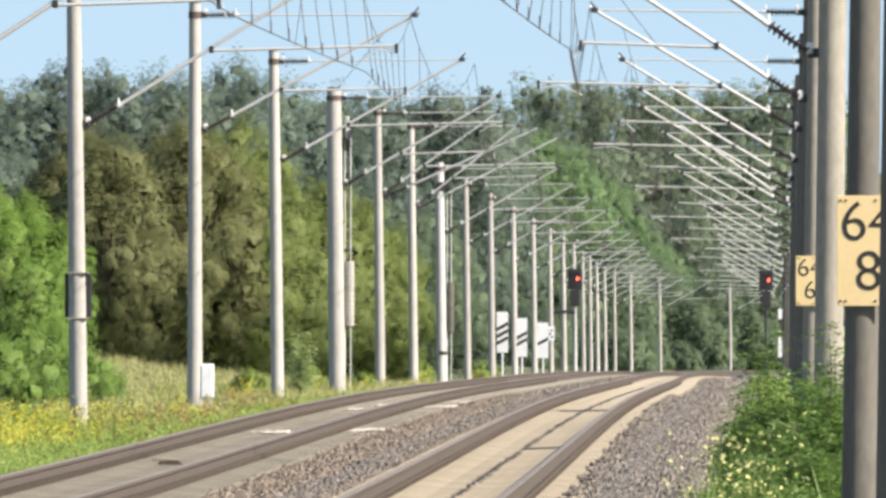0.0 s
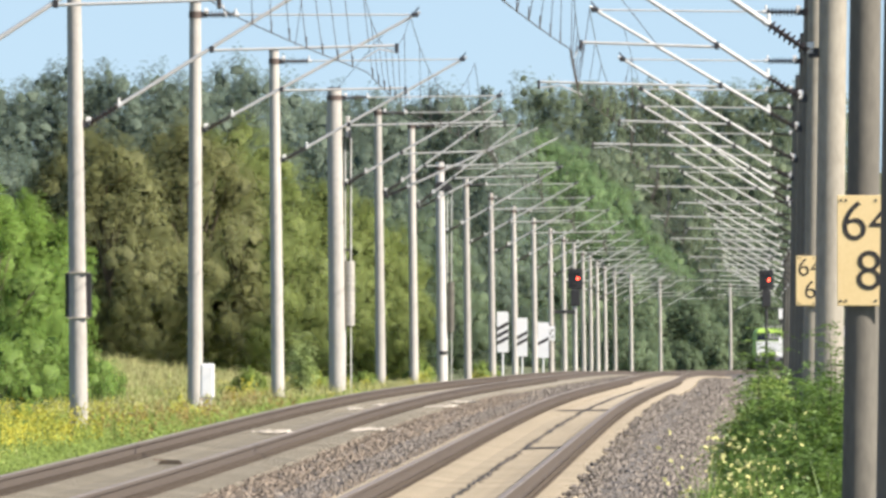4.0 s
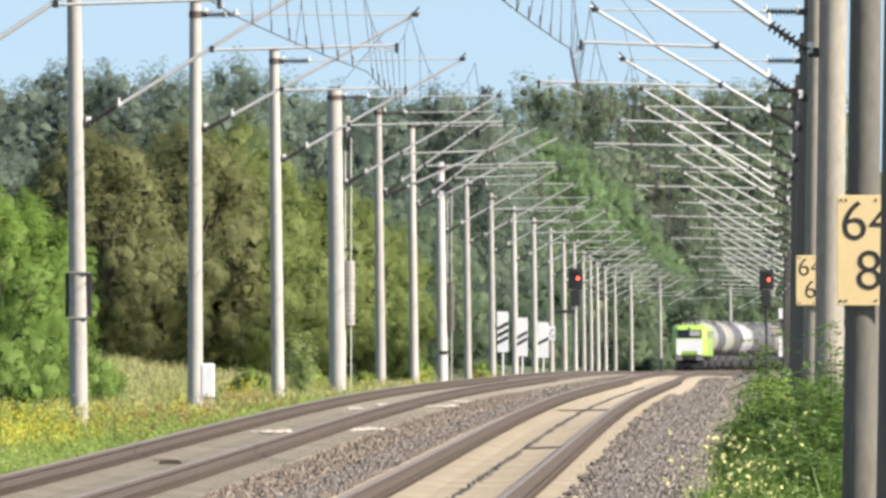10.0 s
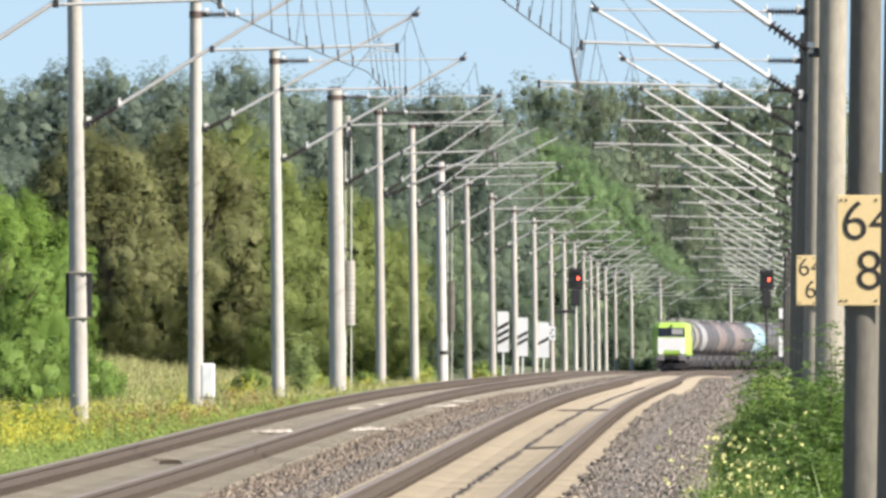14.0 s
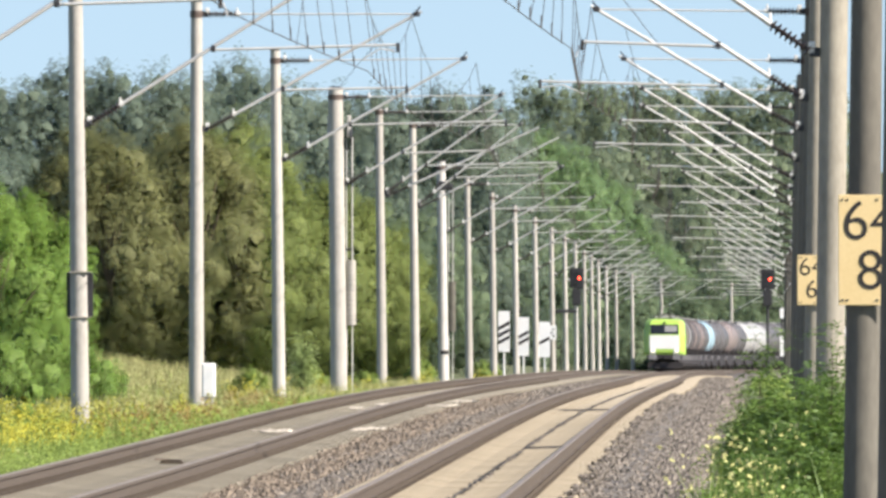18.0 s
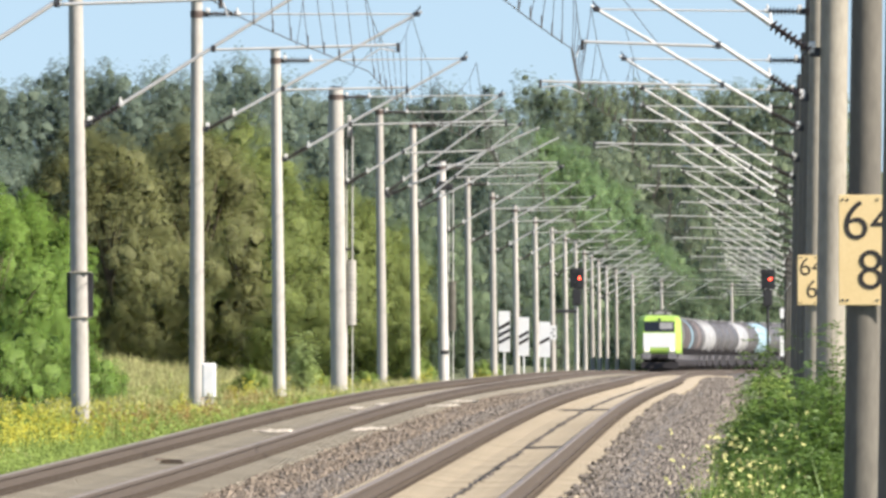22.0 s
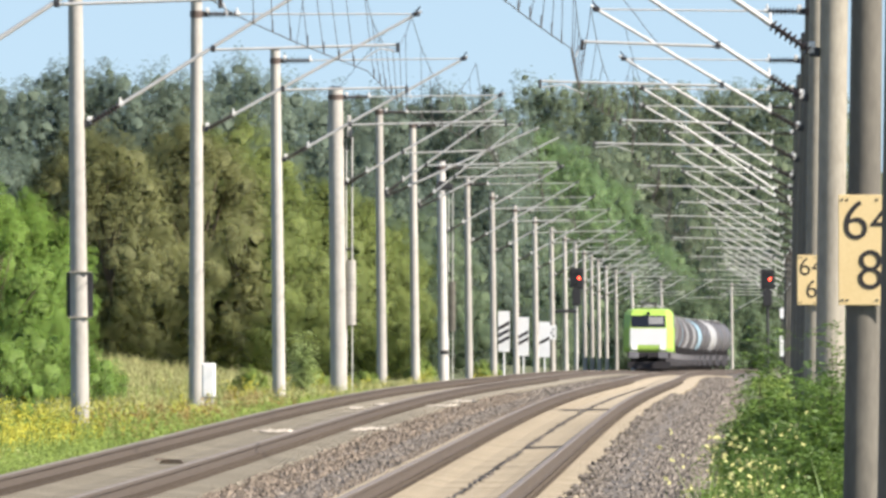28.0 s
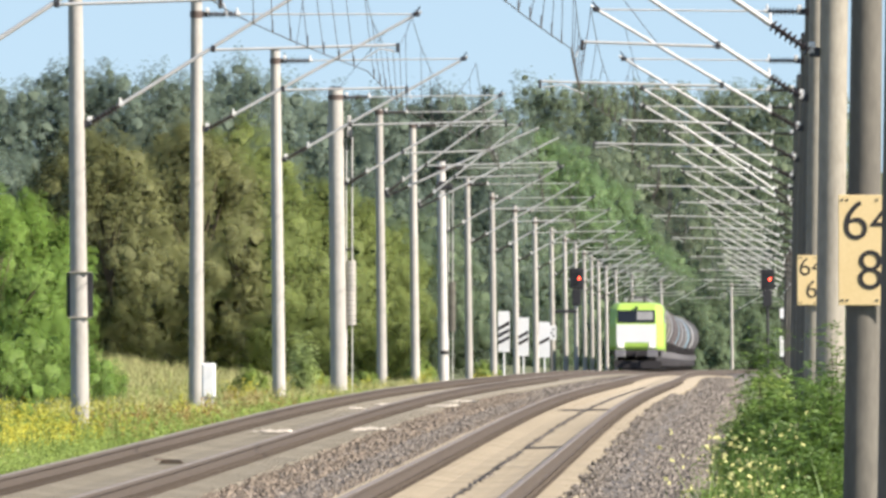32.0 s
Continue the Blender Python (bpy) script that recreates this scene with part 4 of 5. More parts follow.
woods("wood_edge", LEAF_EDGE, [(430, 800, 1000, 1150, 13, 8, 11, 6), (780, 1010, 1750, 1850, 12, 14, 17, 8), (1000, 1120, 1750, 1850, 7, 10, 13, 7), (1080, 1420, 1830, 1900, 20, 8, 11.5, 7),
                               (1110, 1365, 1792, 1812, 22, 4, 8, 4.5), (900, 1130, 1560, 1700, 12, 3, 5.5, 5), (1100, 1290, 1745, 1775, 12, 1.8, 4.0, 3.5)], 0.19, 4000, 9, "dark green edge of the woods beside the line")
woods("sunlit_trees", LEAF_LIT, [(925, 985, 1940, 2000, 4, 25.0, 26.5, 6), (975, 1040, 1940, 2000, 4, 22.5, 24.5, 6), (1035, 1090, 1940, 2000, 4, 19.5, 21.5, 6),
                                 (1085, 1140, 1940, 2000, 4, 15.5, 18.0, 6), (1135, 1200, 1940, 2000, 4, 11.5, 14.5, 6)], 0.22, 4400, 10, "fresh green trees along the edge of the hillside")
woods("hill_woods", LEAF_HILL_HAZE, [(920, 1090, 2430, 2470, 16, 21.2, 22.8, 7), (1085, 1160, 2430, 2470, 6, 21.8, 23.0, 7), (1150, 1310, 2430, 2470, 14, 21.0, 22.4, 8),
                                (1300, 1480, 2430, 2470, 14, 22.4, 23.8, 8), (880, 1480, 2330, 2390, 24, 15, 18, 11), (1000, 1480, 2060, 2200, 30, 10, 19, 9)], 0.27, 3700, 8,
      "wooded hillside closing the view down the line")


def meadow(name, material, count, s0, s1, u0, u1, height, width, seed, label, power=1.0, heads=None, patchy=True):
    """Grass blades (one bent strip each), with flower heads if given."""
    rng = np.random.default_rng(seed)
    s = s0 + (s1 - s0) * rng.random(count) ** power
    u = u0 + (u1 - u0) * rng.random(count)
    patch = np.sin(s * 0.13 + u * 1.1) + np.sin(s * 0.051 - u * 0.7 + 2) > -0.6
    if patchy:
        s, u = s[patch], u[patch]
    n = len(s)
    x, z = line_x(s) + u, ground_height(s, u) - 0.02
    h = height * (0.45 + 0.75 * rng.random(n))
    a = rng.random(n) * 2 * math.pi
    w = width * (0.6 + 0.8 * rng.random(n))
    lean = rng.normal(0, 0.16, (n, 2)) * h[:, None]
    dx, dy = np.cos(a) * w, np.sin(a) * w
    P = np.stack([x, s, z], -1)
    mid = P + np.stack([lean[:, 0] * 0.4, lean[:, 1] * 0.4, h * 0.55], -1)
    tip = P + np.stack([lean[:, 0], lean[:, 1], h], -1)
    off = np.stack([dx, dy, 0 * dx], -1)
    V = np.stack([P - off, P + off, mid + off * 0.8, mid - off * 0.8, tip], 1).reshape(-1, 3)
    q = 5 * np.arange(n)[:, None]
    F = [tuple(r) for r in (np.array([[0, 1, 2, 3]]) + q).tolist()] + [tuple(r) for r in (np.array([[3, 2, 4]]) + q).tolist()]
    ob = tagged(mesh_ob(name, V, F, material), label, "grass", kind="stuff")
    if heads:
        hm, per, size, hl, hname = heads
        c = np.repeat(tip, per, 0) + rng.normal(0, 1, (n * per, 3)) * np.array([0.06, 0.06, 0.07])
        V, F = leaf_cloud(c, size, rng)
        tagged(mesh_ob(hname, V, F, hm), hl, "flowers", kind="stuff")
    return ob


meadow("meadow_grass", GRASS, 110000, 150, 560, -9.5, -1.75, 0.36, 0.011, 11, "green grass and weeds beside the track", 1.3)
meadow("dry_grass", STRAW, 42000, 350, 640, -16, -3.6, 0.55, 0.009, 12, "dry straw-coloured meadow grass")
meadow("goldenrod", GRASS, 190, 266, 300, -5.2, -3.0, 0.72, 0.012, 13, "goldenrod stems in the verge", heads=(YELLOW, 26, 0.018, "yellow goldenrod flower heads", "goldenrod_flowers"))
meadow("sparse_goldenrod", GRASS, 90, 300, 560, -6.5, -2.4, 0.6, 0.012, 14, "scattered goldenrod stems in the verge", heads=(YELLOW, 22, 0.020, "yellow flower heads", "verge_flowers"))
meadow("sorrel", STRAW, 330, 285, 400, -4.3, -2.4, 0.5, 0.010, 15, "brown sorrel stems in the verge", heads=(RUSTY, 18, 0.018, "rust-brown seed heads", "sorrel_heads"))
meadow("white_flowers", GRASS, 900, 165, 260, -4.8, -2.4, 0.55, 0.010, 16, "stems of small pale flowers beside the track", heads=(CREAM, 4, 0.014, "small cream flower heads", "cream_flower_heads"))

# leafy bush with evening primroses in front of the eastern masts
def shrub(name, s, u, height, spread, stems, fronds, size, material, label, seed):
    """A shrub of arching shoots, each carrying drooping pinnate leaves with paired leaflets."""
    rng = np.random.default_rng(seed)
    ob = tagged(new(name), label, "bush", "trees and bushes beside the line")
    ends, knees = [], []
    for j in range(stems):
        a, r = rng.random() * 2 * math.pi, spread * (0.15 + 0.85 * rng.random())
        length = height * (0.35 + 0.65 * rng.random()) * (1.0 - 0.30 * r / spread)
        ends.append((math.cos(a) * r, math.sin(a) * r, length))
        knees.append((ends[-1][0] * 0.35, ends[-1][1] * 0.35, length * 0.62))
        if j % 3 == 0:
            bm = bmesh.new()
            tube(bm, (0, 0, -0.15), knees[-1], 0.012, 0.008, 5)
            tube(bm, knees[-1], ends[-1], 0.008, 0.003, 5)
            part("shoot", bm, BARK, ob)
    E, K = np.repeat(np.array(ends), fronds, 0), np.repeat(np.array(knees), fronds, 0)
    n, pairs = len(E), 6
    t = 0.30 + 0.70 * rng.random((n, 1)) ** 0.7
    root = K * 2 * t * (1 - t) + E * t * t
    a = rng.random(n) * 2 * math.pi
    way = np.stack([np.cos(a), np.sin(a), 0.15 + 0.35 * rng.normal(0, 1, n)], -1) + 0.5 * E / (np.linalg.norm(E, axis=1, keepdims=True) + 1e-6)
    way /= np.linalg.norm(way, axis=1, keepdims=True)
    long = size * (7.0 + 5.0 * rng.random((n, 1)))
    V = []
    for k in range(2 * pairs + 1):
        q = min(1.0, (k // 2 + 1.2) / (pairs + 0.6))
        sag = np.array([0, 0, -1.0]) * long * 0.45 * q * q
        c = root + way * long * q + sag
        side = np.cross(way, np.array([0, 0, 1.0]))
        side /= np.linalg.norm(side, axis=1, keepdims=True) + 1e-6
        leaf = side * (1 if k % 2 else -1) + way * 0.5 + np.array([0, 0, -0.35]) if k < 2 * pairs else way + np.array([0, 0, -0.5])
        leaf = leaf + rng.normal(0, 0.18, (n, 3))
        leaf = leaf / np.linalg.norm(leaf, axis=1, keepdims=True) * size * (1.5 + 0.6 * rng.random((n, 1)))
        broad = np.cross(leaf, rng.normal(0, 0.5, (n, 3)) + np.array([0, 0, 1.0]))
        broad = broad / (np.linalg.norm(broad, axis=1, keepdims=True) + 1e-6) * size * 0.36
        V.append(np.stack([c, c + leaf * 0.45 + broad, c + leaf, c + leaf * 0.45 - broad], 1))
    V = np.concatenate(V).reshape(-1, 3)
    V[:, 2] = np.maximum(V[:, 2], 0.02)
    F = np.arange(len(V)).reshape(-1, 4)
    mesh_ob("foliage", V, F, material, ob)["label"] = "pinnate green leaves"
    ob.matrix_basis = pose(float(line_x(s)) + u, s, float(ground_height(s, u)), 0, 0, rng.random() * 360)
    return ob


for i, (x, s, h, w, n) in enumerate([(1425, 198, 2.00, 0.55, 60), (1385, 192, 1.80, 0.50, 56), (1460, 188, 1.85, 0.45, 46), (1350, 184, 1.45, 0.40, 46), (1400, 178, 1.45, 0.60, 56),
                                     (1478, 206, 2.45, 0.36, 32), (1362, 214, 2.45, 0.26, 16), (1340, 208, 1.75, 0.34, 30), (1318, 177, 1.05, 0.36, 34), (1440, 174, 1.25, 0.5, 48),
                                     (1355, 172, 1.05, 0.45, 40), (1330, 192, 1.45, 0.36, 34), (1290, 174, 0.85, 0.30, 26), (1420, 168, 0.85, 0.5, 40), (1300, 200, 1.35, 0.22, 12)]):
    shrub("leafy_shrub", s, px(x, s), h, w, n, 17, 0.034, LEAF_SHRUB, "leafy green shrub between the masts", 90 + i)
meadow("primrose_stems", LEAF_BUSH, 95, 162, 171, 6.25, 7.25, 1.12, 0.008, 17, "evening primrose stems in front of the bush", heads=(CREAM, 4, 0.022, "pale yellow evening primrose flowers", "primrose_flowers"), patchy=False)
meadow("primrose_shoots", LEAF_SHRUB, 90, 163, 172, 6.40, 7.7, 0.95, 0.012, 19, "leafy green shoots between the primroses", patchy=False)
meadow("east_grass", GRASS, 7000, 150, 420, 6.5, 10.5, 0.4, 0.012, 18, "green weeds beside the eastern track")

shrub("young_shrub", 478, px(532, 478), 2.05, 0.22, 30, 14, 0.040, LEAF_PALE, "slim young shrub with pale leaves beside a mast", 131)


def weeds(name, material, count, s0, s1, u0, u1, top, size, seed, label):
    """Low leafy weeds: leaf clumps heaped unevenly over the verge."""
    rng = np.random.default_rng(seed)
    s, u = s0 + (s1 - s0) * rng.random(count) ** 1.4, u0 + (u1 - u0) * rng.random(count)
    lump = 0.55 + 0.45 * np.sin(s * 0.9 + u * 2.3) * np.sin(s * 0.37 - u * 3.1 + 1)
    P = np.stack([line_x(s) + u, s, ground_height(s, u) + top * lump * rng.random(count)], -1)
    out = np.tile(np.array([[0.15, -0.35, 0.6]]), (count, 1))
    V, F = leaf_cloud(P, size, rng, out)
    tagged(mesh_ob(name, V, F, material), label, "weeds", kind="stuff")


weeds("verge_weeds", GRASS, 80000, 150, 420, -6.5, -1.9, 0.50, 0.023, 21, "low green weeds on the verge")
weeds("lime_weeds", LEAF_BUSH, 34000, 160, 330, -5.5, -2.3, 0.58, 0.022, 22, "light green leafy weeds on the verge")
weeds("meadow_weeds", STRAW, 36000, 360, 620, -14, -3.4, 0.55, 0.035, 23, "straw-coloured herbs of the meadow")
weeds("east_weeds", LEAF_SHRUB, 14000, 158, 260, 6.7, 9.5, 0.45, 0.024, 24, "green weeds along the eastern ballast edge")
for i, (x, s, h, w) in enumerate([(738, 652, 1.1, 1.0), (752, 668, 0.9, 0.9), (848, 812, 1.0, 1.1), (868, 840, 0.9, 1.0), (440, 452, 0.9, 1.0), (545, 520, 0.9, 1.1), (640, 560, 0.8, 1.0)]):
    tree("lineside_bush", s, px(x, s), h, w, 4000, 0.035, LEAF_BUSH, "low yellow-green bush at the foot of the masts", 140 + i, 0.0, 10)

weeds("primrose_leaves", LEAF_SHRUB, 3600, 163, 172, 6.60, 7.9, 0.95, 0.024, 28, "leafy primrose rosettes at the edge of the ballast")
weeds("far_east_weeds", GRASS, 9000, 400, 900, 7.0, 14.0, 0.6, 0.07, 27, "green herbs east of the far track")
weeds("far_verge_weeds", GRASS, 36000, 300, 620, -5.0, -2.0, 0.40, 0.038, 25, "soft green herbs of the farther verge")
weeds("green_meadow_weeds", LEAF_BUSH, 9000, 420, 620, -13, -3.0, 0.6, 0.035, 26, "green herbs among the dry grass")
for i, (x, s, n, w, h) in enumerate([(60, 284, 520, 0.45, 0.70), (112, 290, 260, 0.22, 0.62), (12, 280, 460, 0.25, 0.72), (428, 446, 260, 0.3, 0.95), (335, 372, 260, 0.35, 0.6), (540, 500, 260, 0.35, 0.9),
                                     (365, 360, 200, 0.3, 0.5), (745, 640, 160, 0.4, 0.9), (855, 800, 160, 0.5, 0.9)]):
    u = px(x, s)
    weeds("goldenrod_clump", YELLOW, n * 3, s - 4, s + 4, u - w, u + w, h, 0.014 + 0.00003 * s, 160 + i, "dense clump of yellow goldenrod in bloom")

# ---------------------------------------------------------------- the goods train
LOCO_GREEN = mat("lime_green_paint", (0.41, 0.62, 0.11), (0.38, 0.58, 0.10), 0.35, 1, 12, bump=0.02, coat=0.3)
LOCO_WHITE = mat("white_paint", (0.86, 0.86, 0.85), (0.80, 0.80, 0.79), 0.35, 1, 12, bump=0.02, coat=0.3)
GLASS = mat("dark_cab_glass", (0.018, 0.022, 0.028), (0.014, 0.017, 0.022), 0.06, 1, 12, bump=0.0)
UNDER = mat("grimy_underframe", (0.030, 0.027, 0.030), (0.02, 0.018, 0.02), 0.8, 2, 12, bump=0.3)
WHEEL = mat("wheel_steel", (0.06, 0.05, 0.046), (0.04, 0.035, 0.033), 0.6, 2, 12, metal=0.3, bump=0.1)
BUFFER = mat("worn_buffer_grey", (0.24, 0.235, 0.245), (0.15, 0.147, 0.155), 0.7, 2, 12, bump=0.1)
HEADLAMP = mat("headlamp", (1.0, 0.93, 0.78), (1.0, 0.93, 0.78), 0.3, 1, 12, bump=0.0, glow=0.3)
ROOF = mat("roof_grey", (0.30, 0.30, 0.30), (0.22, 0.22, 0.22), 0.7, 1, 12, bump=0.1)
TANK_PAINTS = {
    "grey": mat("grey_tank_paint", (0.15, 0.145, 0.15), (0.10, 0.095, 0.10), 0.5, 0.7, 8, bump=0.05),
    "cream": mat("cream_tank_paint", (0.40, 0.39, 0.34), (0.30, 0.29, 0.25), 0.45, 0.7, 8, bump=0.05),
    "white": mat("white_tank_paint", (0.46, 0.46, 0.46), (0.34, 0.34, 0.34), 0.45, 0.7, 8, bump=0.05),
    "pink": mat("faded_red_tank_paint", (0.27, 0.225, 0.215), (0.20, 0.165, 0.16), 0.5, 0.7, 8, bump=0.05),
    "blue": mat("pale_blue_tank_paint", (0.38, 0.53, 0.60), (0.30, 0.44, 0.52), 0.45, 0.7, 8, bump=0.05),
}


def wheelset(bm_parent, y, r=0.46, name="wheelset"):
    bm = bmesh.new()
    tube(bm, (-0.80, y, r), (0.80, y, r), 0.08, 0.08, 8)
    for x in (-0.75, 0.75):
        tube(bm, (x - 0.065, y, r), (x + 0.065, y, r), r, r, 22)
        tube(bm, (x - 0.09 * (1 if x > 0 else -1) - 0.015, y, r), (x - 0.09 * (1 if x > 0 else -1) + 0.015, y, r), r + 0.028, r + 0.028, 22)
    return part(name, bm, WHEEL, bm_parent)


def bogie(parent, y, base, r, name="bogie"):
    bm = bmesh.new()
    for x in (-1.02, 1.02):
        box(bm, x - 0.07, x + 0.07, y - base / 2 - 0.45, y + base / 2 + 0.45, 0.48, 0.82, 0.04)
        for yy in (-base / 2, base / 2):
            box(bm, x - 0.10, x + 0.10, y + yy - 0.17, y + yy + 0.17, 0.34, 0.66, 0.03)
    box(bm, -1.0, 1.0, y - 0.25, y + 0.25, 0.55, 0.85, 0.03)
    b = part(name, bm, UNDER, parent, "grimy steel bogie frame")
    for yy in (-base / 2, base / 2):
        wheelset(b, y + yy, r)
    return b


def buffers(parent, y_end, y_face):
    for x in (-0.875, 0.875):
        bm = bmesh.new()
        tube(bm, (x, y_end, 1.05), (x, y_face + 0.06 * (1 if y_end > y_face else -1), 1.05), 0.10, 0.10, 10)
        d = 0.05 if y_end > y_face else -0.05
        box(bm, x - 0.29, x + 0.29, min(y_face, y_face + d), max(y_face, y_face + d), 0.82, 1.22, 0.02)
        part("buffer", bm, BUFFER, parent, "grey steel buffer")


def build_loco():
    ob = tagged(new("locomotive"), "lime-green electric locomotive with a white front", "locomotive")
    levels = [(1.20, 9.12, 1.08, 1.48), (1.38, 9.22, 1.12, 1.49), (2.60, 9.22, 1.12, 1.49), (3.42, 8.86, 1.04, 1.45), (3.70, 8.45, 0.95, 1.33), (3.80, 8.10, 0.75, 1.10)]
    bm = bmesh.new()
    rings = []
    for z, front, half_front, half in levels:
        c = front - 0.62
        pts = [(-half_front, -front), (half_front, -front), (half, -c), (half, c), (half_front, front), (-half_front, front), (-half, c), (-half, -c)]
        rings.append([bm.verts.new((x, y, z)) for x, y in pts])
    for a, b in zip(rings, rings[1:]):
        for k in range(8):
            bm.faces.new((a[k], a[(k + 1) % 8], b[(k + 1) % 8], b[k]))
    bm.faces.new(rings[0][::-1])
    bm.faces.new(rings[-1])
    bmesh.ops.bevel(bm, geom=bm.edges[:], offset=0.035, segments=2, affect="EDGES")
    part("body", bm, LOCO_GREEN, ob, "lime-green steel body")
    for d in (-1, 1):
        def slab(name, z0, z1, y0, y1, x0, x1, material, label, proud=0.012):
            m = bmesh.new()
            a = [m.verts.new((x, d * y, z)) for x, y, z in ((x0, y0 + proud, z0), (x1, y0 + proud, z0), (x1, y1 + proud, z1), (x0, y1 + proud, z1))]
            b = [m.verts.new((x, d * y, z)) for x, y, z in ((x0, y0 - 0.03, z0), (x1, y0 - 0.03, z0), (x1, y1 - 0.03, z1), (x0, y1 - 0.03, z1))]
            for k in range(4):
                m.faces.new((a[k], a[(k + 1) % 4], b[(k + 1) % 4], b[k]))
            m.faces.new(a)
            m.faces.new(b[::-1])
            return part(name, m, material, ob, label)
        slab("front_panel", 1.62, 2.60, 9.22, 9.22, -1.09, 1.09, LOCO_WHITE, "white front panel")
        screen = slab("windscreen", 2.68, 3.38, 9.19, 8.88, -1.03, 1.03, GLASS, "dark windscreen", 0.014)
        # pale grey slab over one half of the windscreen
        pale_half = slab("pale_half_pane", 2.86, 3.30, 9.11, 8.92, 0.02 if d < 0 else -0.90, 0.90 if d < 0 else -0.02, ROOF, "pale grey slab over half the windscreen", 0.020)
        pale_half.parent = screen
        for x in (-0.86, 0.86):
            m = bmesh.new()
            tube(m, (x, d * 9.20, 1.48), (x, d * 9.26, 1.48), 0.13, 0.13, 14)
            part("headlamp", m, HEADLAMP, ob, "round headlamp")
            m = bmesh.new()
            box(m, x - 0.2, x + 0.2, min(d * 9.20, d * 9.235), max(d * 9.20, d * 9.235), 1.30, 1.64, 0.01)
            part("lamp_housing", m, LOCO_WHITE, ob)
        m = bmesh.new()
        tube(m, (0, d * 8.86, 3.50), (0, d * 8.95, 3.50), 0.10, 0.10, 12)
        part("top_lamp", m, GLASS, ob)
        m = bmesh.new()
        box(m, -1.25, 1.25, min(d * 8.6, d * 9.3), max(d * 8.6, d * 9.3), 0.86, 1.16, 0.03)
        part("buffer_beam", m, UNDER, ob)
        m = bmesh.new()
        prism(m, [(-1.2, 0.20), (1.2, 0.20), (1.25, 0.62), (-1.25, 0.62)], min(d * 9.0, d * 9.18), max(d * 9.0, d * 9.18))
        part("snow_plough", m, UNDER, ob)
        m = bmesh.new()
        box(m, -0.06, 0.06, min(d * 9.25, d * 9.6), max(d * 9.25, d * 9.6), 0.80, 1.10, 0.02)
        part("coupling_hook", m, UNDER, ob)
        buffers(ob, d * 9.2, d * 9.62)
        bogie(ob, d * 5.2, 2.6, 0.62)
        for x in (-1.495, 1.495):
            m = bmesh.new()
            box(m, x - 0.008, x + 0.008, d * 7.9 - 0.45, d * 7.9 + 0.45, 2.55, 3.3, 0.0)
            part("cab_side_window", m, GLASS, ob)
            m = bmesh.new()
            box(m, x - 0.008, x + 0.008, d * 6.7 - 0.35, d * 6.7 + 0.35, 1.1, 3.3, 0.0)
            part("cab_door", m, LOCO_GREEN, ob)
    for x in (-1.495, 1.495):
        for i in range(5):
            m = bmesh.new()
            box(m, x - 0.012, x + 0.012, -4.8 + 2.0 * i, -3.2 + 2.0 * i, 2.7, 3.25, 0.0)
            part("air_grille", m, ROOF, ob)
    m = bmesh.new()
    box(m, -1.1, 1.1, -2.6, 2.6, 0.25, 0.92, 0.06)
    part("transformer_tank", m, UNDER, ob)
    m = bmesh.new()
    box(m, -0.75, 0.75, -5.2, 5.2, 3.80, 4.0, 0.06)
    part("roof_equipment", m, ROOF, ob)
    for d in (-1, 1):
        m = bmesh.new()
        for x in (-0.5, 0.5):
            tube(m, (x, d * 6.2, 3.86), (x * 0.5, d * 7.2, 4.12 if d < 0 else 5.0), 0.03, 0.025, 6)
            if d > 0:
                tube(m, (x * 0.5, d * 7.2, 5.0), (x, d * 6.4, 5.65), 0.025, 0.02, 6)
        z = 4.16 if d < 0 else 5.68
        y = d * 7.2 if d < 0 else d * 6.4
        tube(m, (-0.6, y, z), (0.6, y, z), 0.03, 0.03, 6)
        tube(m, (-0.6, y, z), (-0.85, y, z - 0.22), 0.025, 0.02, 6)
        tube(m, (0.6, y, z), (0.85, y, z - 0.22), 0.025, 0.02, 6)
        part("pantograph", m, IRON, ob, "folded pantograph" if d < 0 else "raised pantograph")
        for x in (-0.4, 0.4):
            m = bmesh.new()
            tube(m, (x, d * 5.8, 3.8), (x, d * 5.8, 4.12), 0.07, 0.05, 8)
            part("roof_insulator", m, PORCELAIN, ob)
    return ob


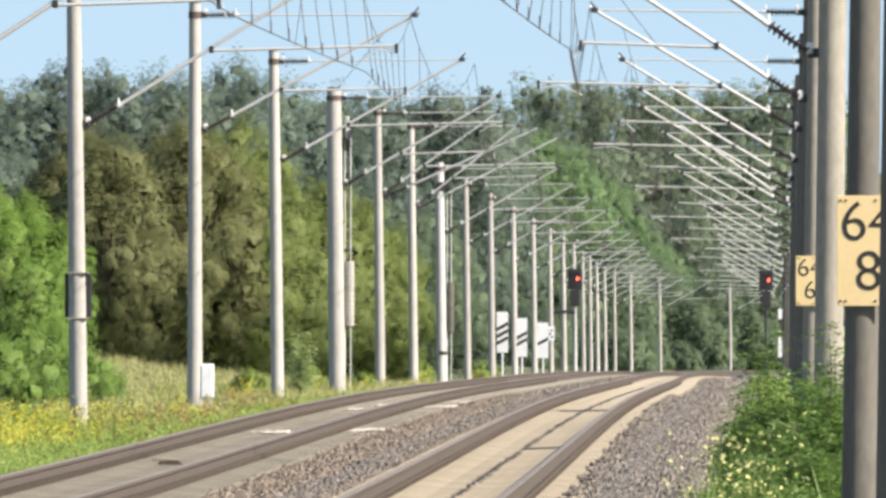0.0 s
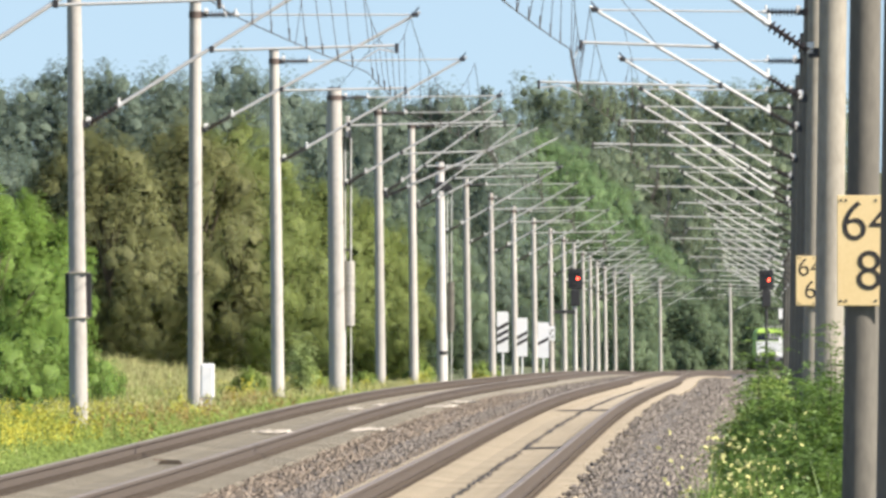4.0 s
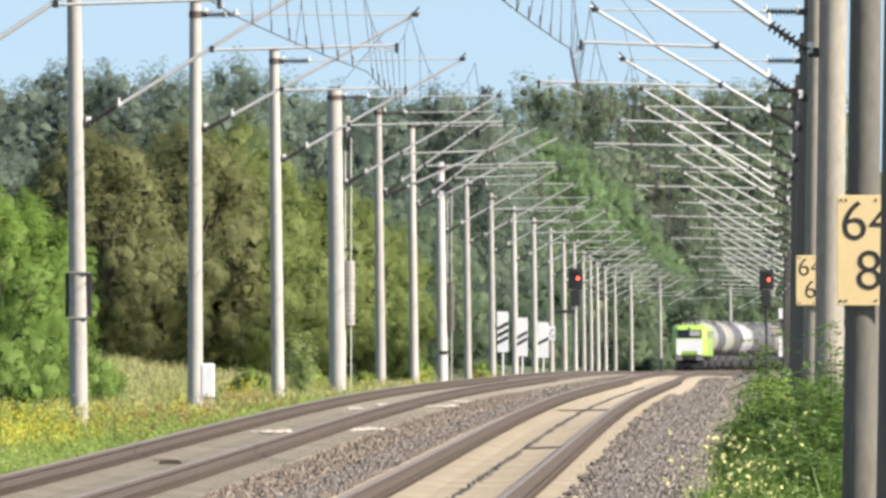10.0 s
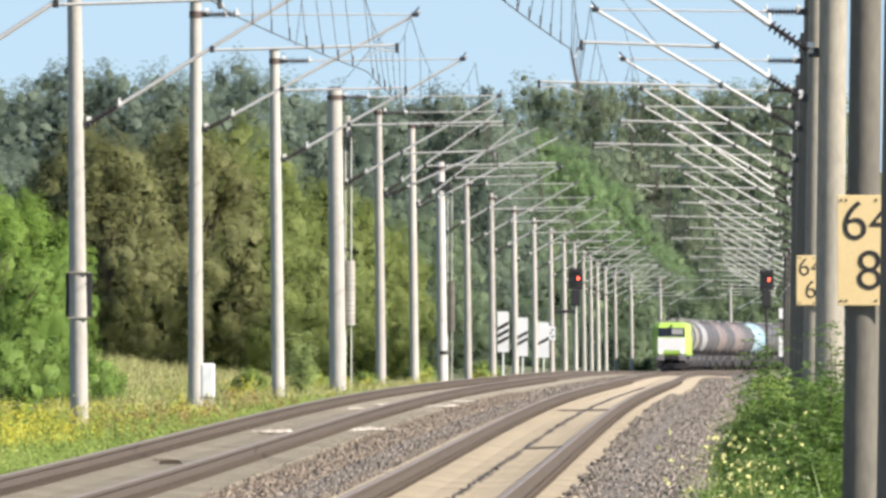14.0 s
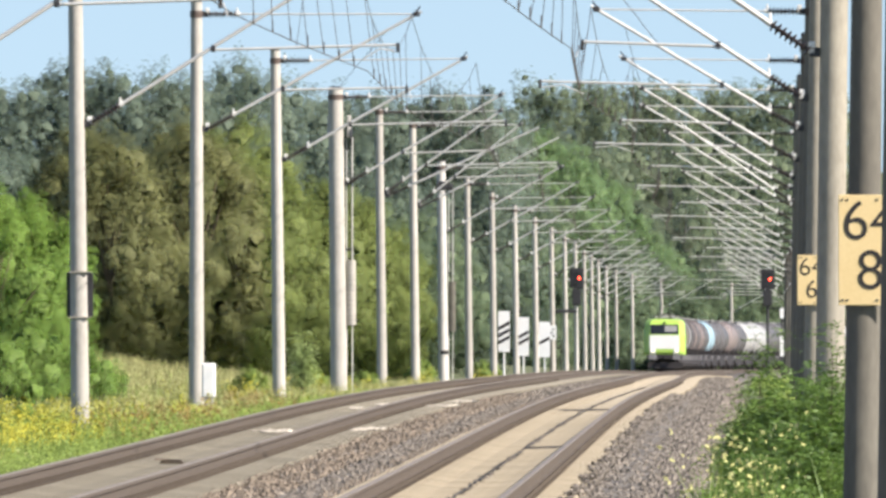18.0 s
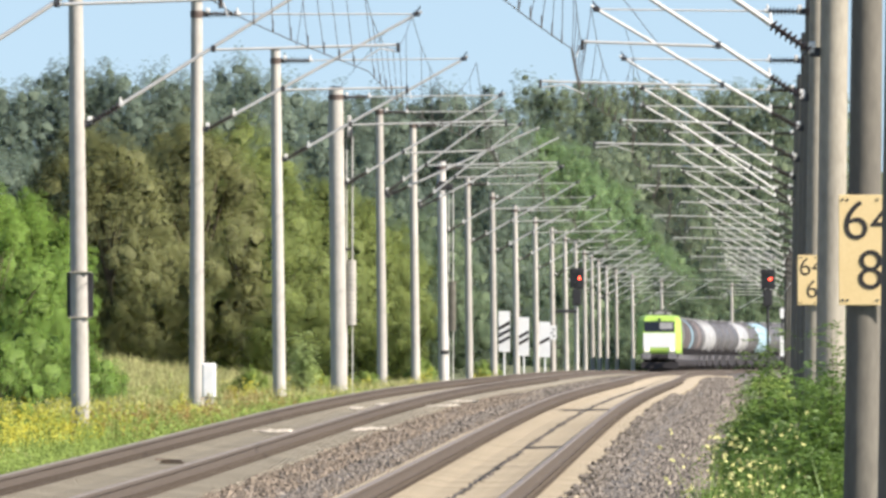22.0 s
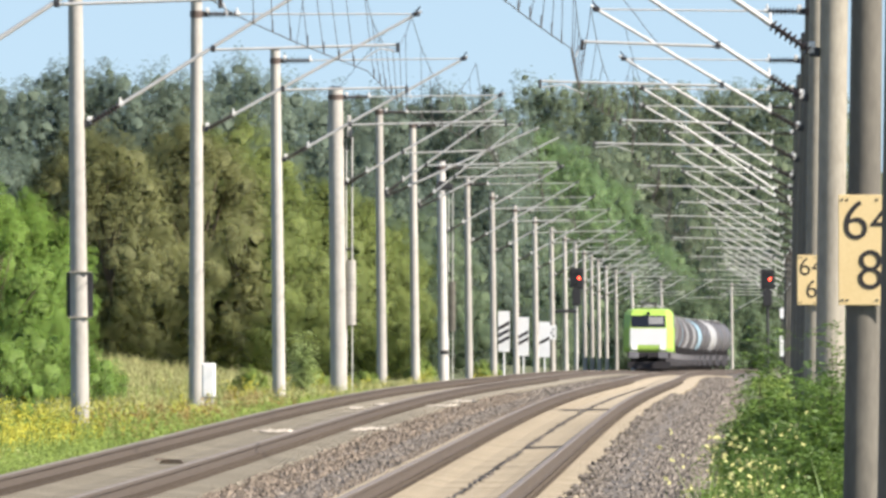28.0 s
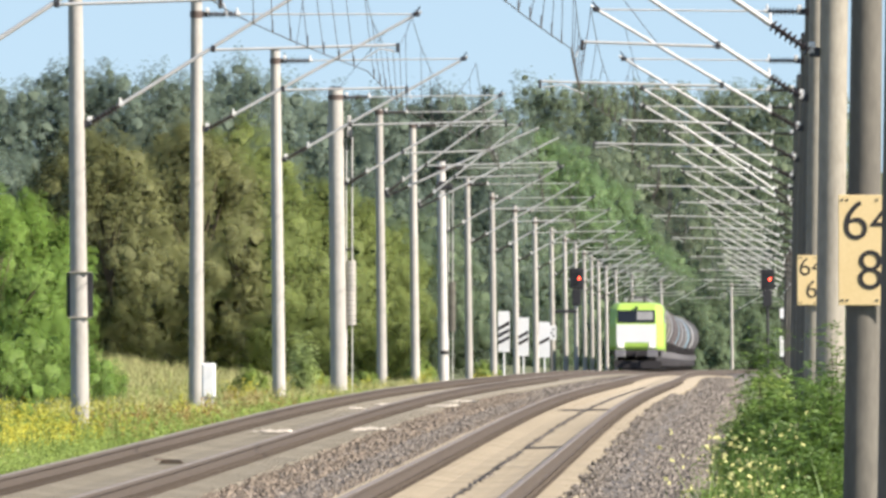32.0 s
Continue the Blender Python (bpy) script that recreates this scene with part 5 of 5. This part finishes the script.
def build_tank_wagon(paint, label):
    ob = tagged(new("tank_wagon"), label, "tank wagon", "tank wagons of the train")
    R, zc, half = 1.42, 2.68, 7.35
    bm = bmesh.new()
    rings = []
    for y, r in ((-half, 0.0), (-half + 0.04, 0.55), (-half + 0.14, 0.95), (-half + 0.33, 1.27), (-half + 0.55, R), (0, R + 0.03), (half - 0.55, R), (half - 0.33, 1.27),
                 (half - 0.14, 0.95), (half - 0.04, 0.55), (half, 0.0)):
        if r == 0:
            rings.append([bm.verts.new((0, y, zc))])
        else:
            rings.append([bm.verts.new((r * math.cos(a), y, zc + r * math.sin(a))) for a in (2 * math.pi * k / 32 for k in range(32))])
    for a, b in zip(rings, rings[1:]):
        for k in range(32):
            if len(a) == 1:
                bm.faces.new((a[0], b[(k + 1) % 32], b[k]))
            elif len(b) == 1:
                bm.faces.new((a[k], a[(k + 1) % 32], b[0]))
            else:
                bm.faces.new((a[k], a[(k + 1) % 32], b[(k + 1) % 32], b[k]))
    tank = part("tank", bm, paint, ob, smooth=True)
    for y in (-5.2, -2.0, 2.0, 5.2):
        bm = bmesh.new()
        tube(bm, (0, y - 0.05, zc), (0, y + 0.05, zc), R + 0.045, R + 0.045, 32)
        part("tank_band", bm, paint, tank)
    bm = bmesh.new()
    for x in (-0.95, 0.95):
        box(bm, x - 0.09, x + 0.09, -7.7, 7.7, 0.98, 1.26, 0.02)
    for y in (-7.6, -4.9, 0, 4.9, 7.6):
        box(bm, -0.95, 0.95, y - 0.12, y + 0.12, 1.0, 1.24, 0.02)
    part("underframe", bm, UNDER, ob)
    for y in (-5.0, 5.0):
        bm = bmesh.new()
        prism(bm, [(-1.1, 1.2), (1.1, 1.2), (1.15, 1.95), (0.7, 1.55), (0, 1.36), (-0.7, 1.55), (-1.15, 1.95)], y - 0.2, y + 0.2)
        part("tank_saddle", bm, UNDER, ob)
        bogie(ob, y, 1.8, 0.46)
    # added dark box fills the gap between bogies in place of shade
    bm = bmesh.new()
    box(bm, -1.05, 1.05, -3.6, 3.6, 0.32, 1.0, 0.05)
    part("underfloor_shade_box", bm, UNDER, ob, "plain dark box standing for the shade under the wagon")
    bm = bmesh.new()
    box(bm, -0.35, 0.35, -6.2, 6.2, 4.16, 4.20)
    part("walkway", bm, ROOF, ob)
    bm = bmesh.new()
    tube(bm, (0, 0.6, 4.02), (0, 0.6, 4.26), 0.34, 0.30, 14)
    part("manhole", bm, ROOF, ob)
    bm = bmesh.new()
    for x in (-0.25, 0.25):
        tube(bm, (x, -7.5, 1.1), (x, -7.5, 3.9), 0.025, 0.025, 5)
        tube(bm, (x, -7.5, 3.9), (x, -6.2, 4.2), 0.025, 0.025, 5)
    for i in range(9):
        tube(bm, (-0.25, -7.5, 1.3 + 0.3 * i), (0.25, -7.5, 1.3 + 0.3 * i), 0.018, 0.018, 5)
    part("end_ladder", bm, UNDER, ob)
    buffers(ob, -7.7, -8.18)
    buffers(ob, 7.7, 8.18)
    return ob


loco = build_loco()
ORDER = ["cream", "grey", "cream", "grey", "white", "grey", "grey", "pink", "grey", "pink", "grey", "blue", "grey", "grey", "pink", "grey", "white", "white", "grey",
         "grey", "grey", "white", "grey", "blue", "grey", "grey", "white", "grey", "grey"]
TANK_WORDS = {"grey": "dirty dark grey bogie tank wagon", "cream": "cream-coloured bogie tank wagon", "white": "white bogie tank wagon with dirt streaks",
              "pink": "faded red bogie tank wagon", "blue": "pale blue bogie tank wagon"}
wagons, kinds_made = [], {}
for n_w, paint in enumerate(ORDER):
    if paint in kinds_made:
        w = copy_thing(kinds_made[paint], Matrix())
    else:
        w = kinds_made[paint] = build_tank_wagon(TANK_PAINTS[paint], TANK_WORDS[paint])
    wagons.append(w)

SPEED, FRONT_AT_END = 24.0, 1015.0


def on_track(s):
    """A vehicle's pose on the western track."""
    g = math.degrees(math.atan(float(rail_z(s + 4) - rail_z(s - 4)) / 8))
    return pose(float(line_x(s)), s, float(rail_z(s)) + CROSS + 0.004, g, 0, -heading(s))


def motions():
    times = [0.0, 0.1, 0.3] + [0.5 + 0.5 * i for i in range(63)] + [31.7, 31.9, 32.0]
    times = sorted(set(times))
    for ob, back in [(loco, 9.62)] + [(w, 19.24 + 16.36 * (i + 0.5)) for i, w in enumerate(wagons)]:
        walk(ob, [(t, on_track(FRONT_AT_END + SPEED * (32.0 - t) + back)) for t in times])


motions()
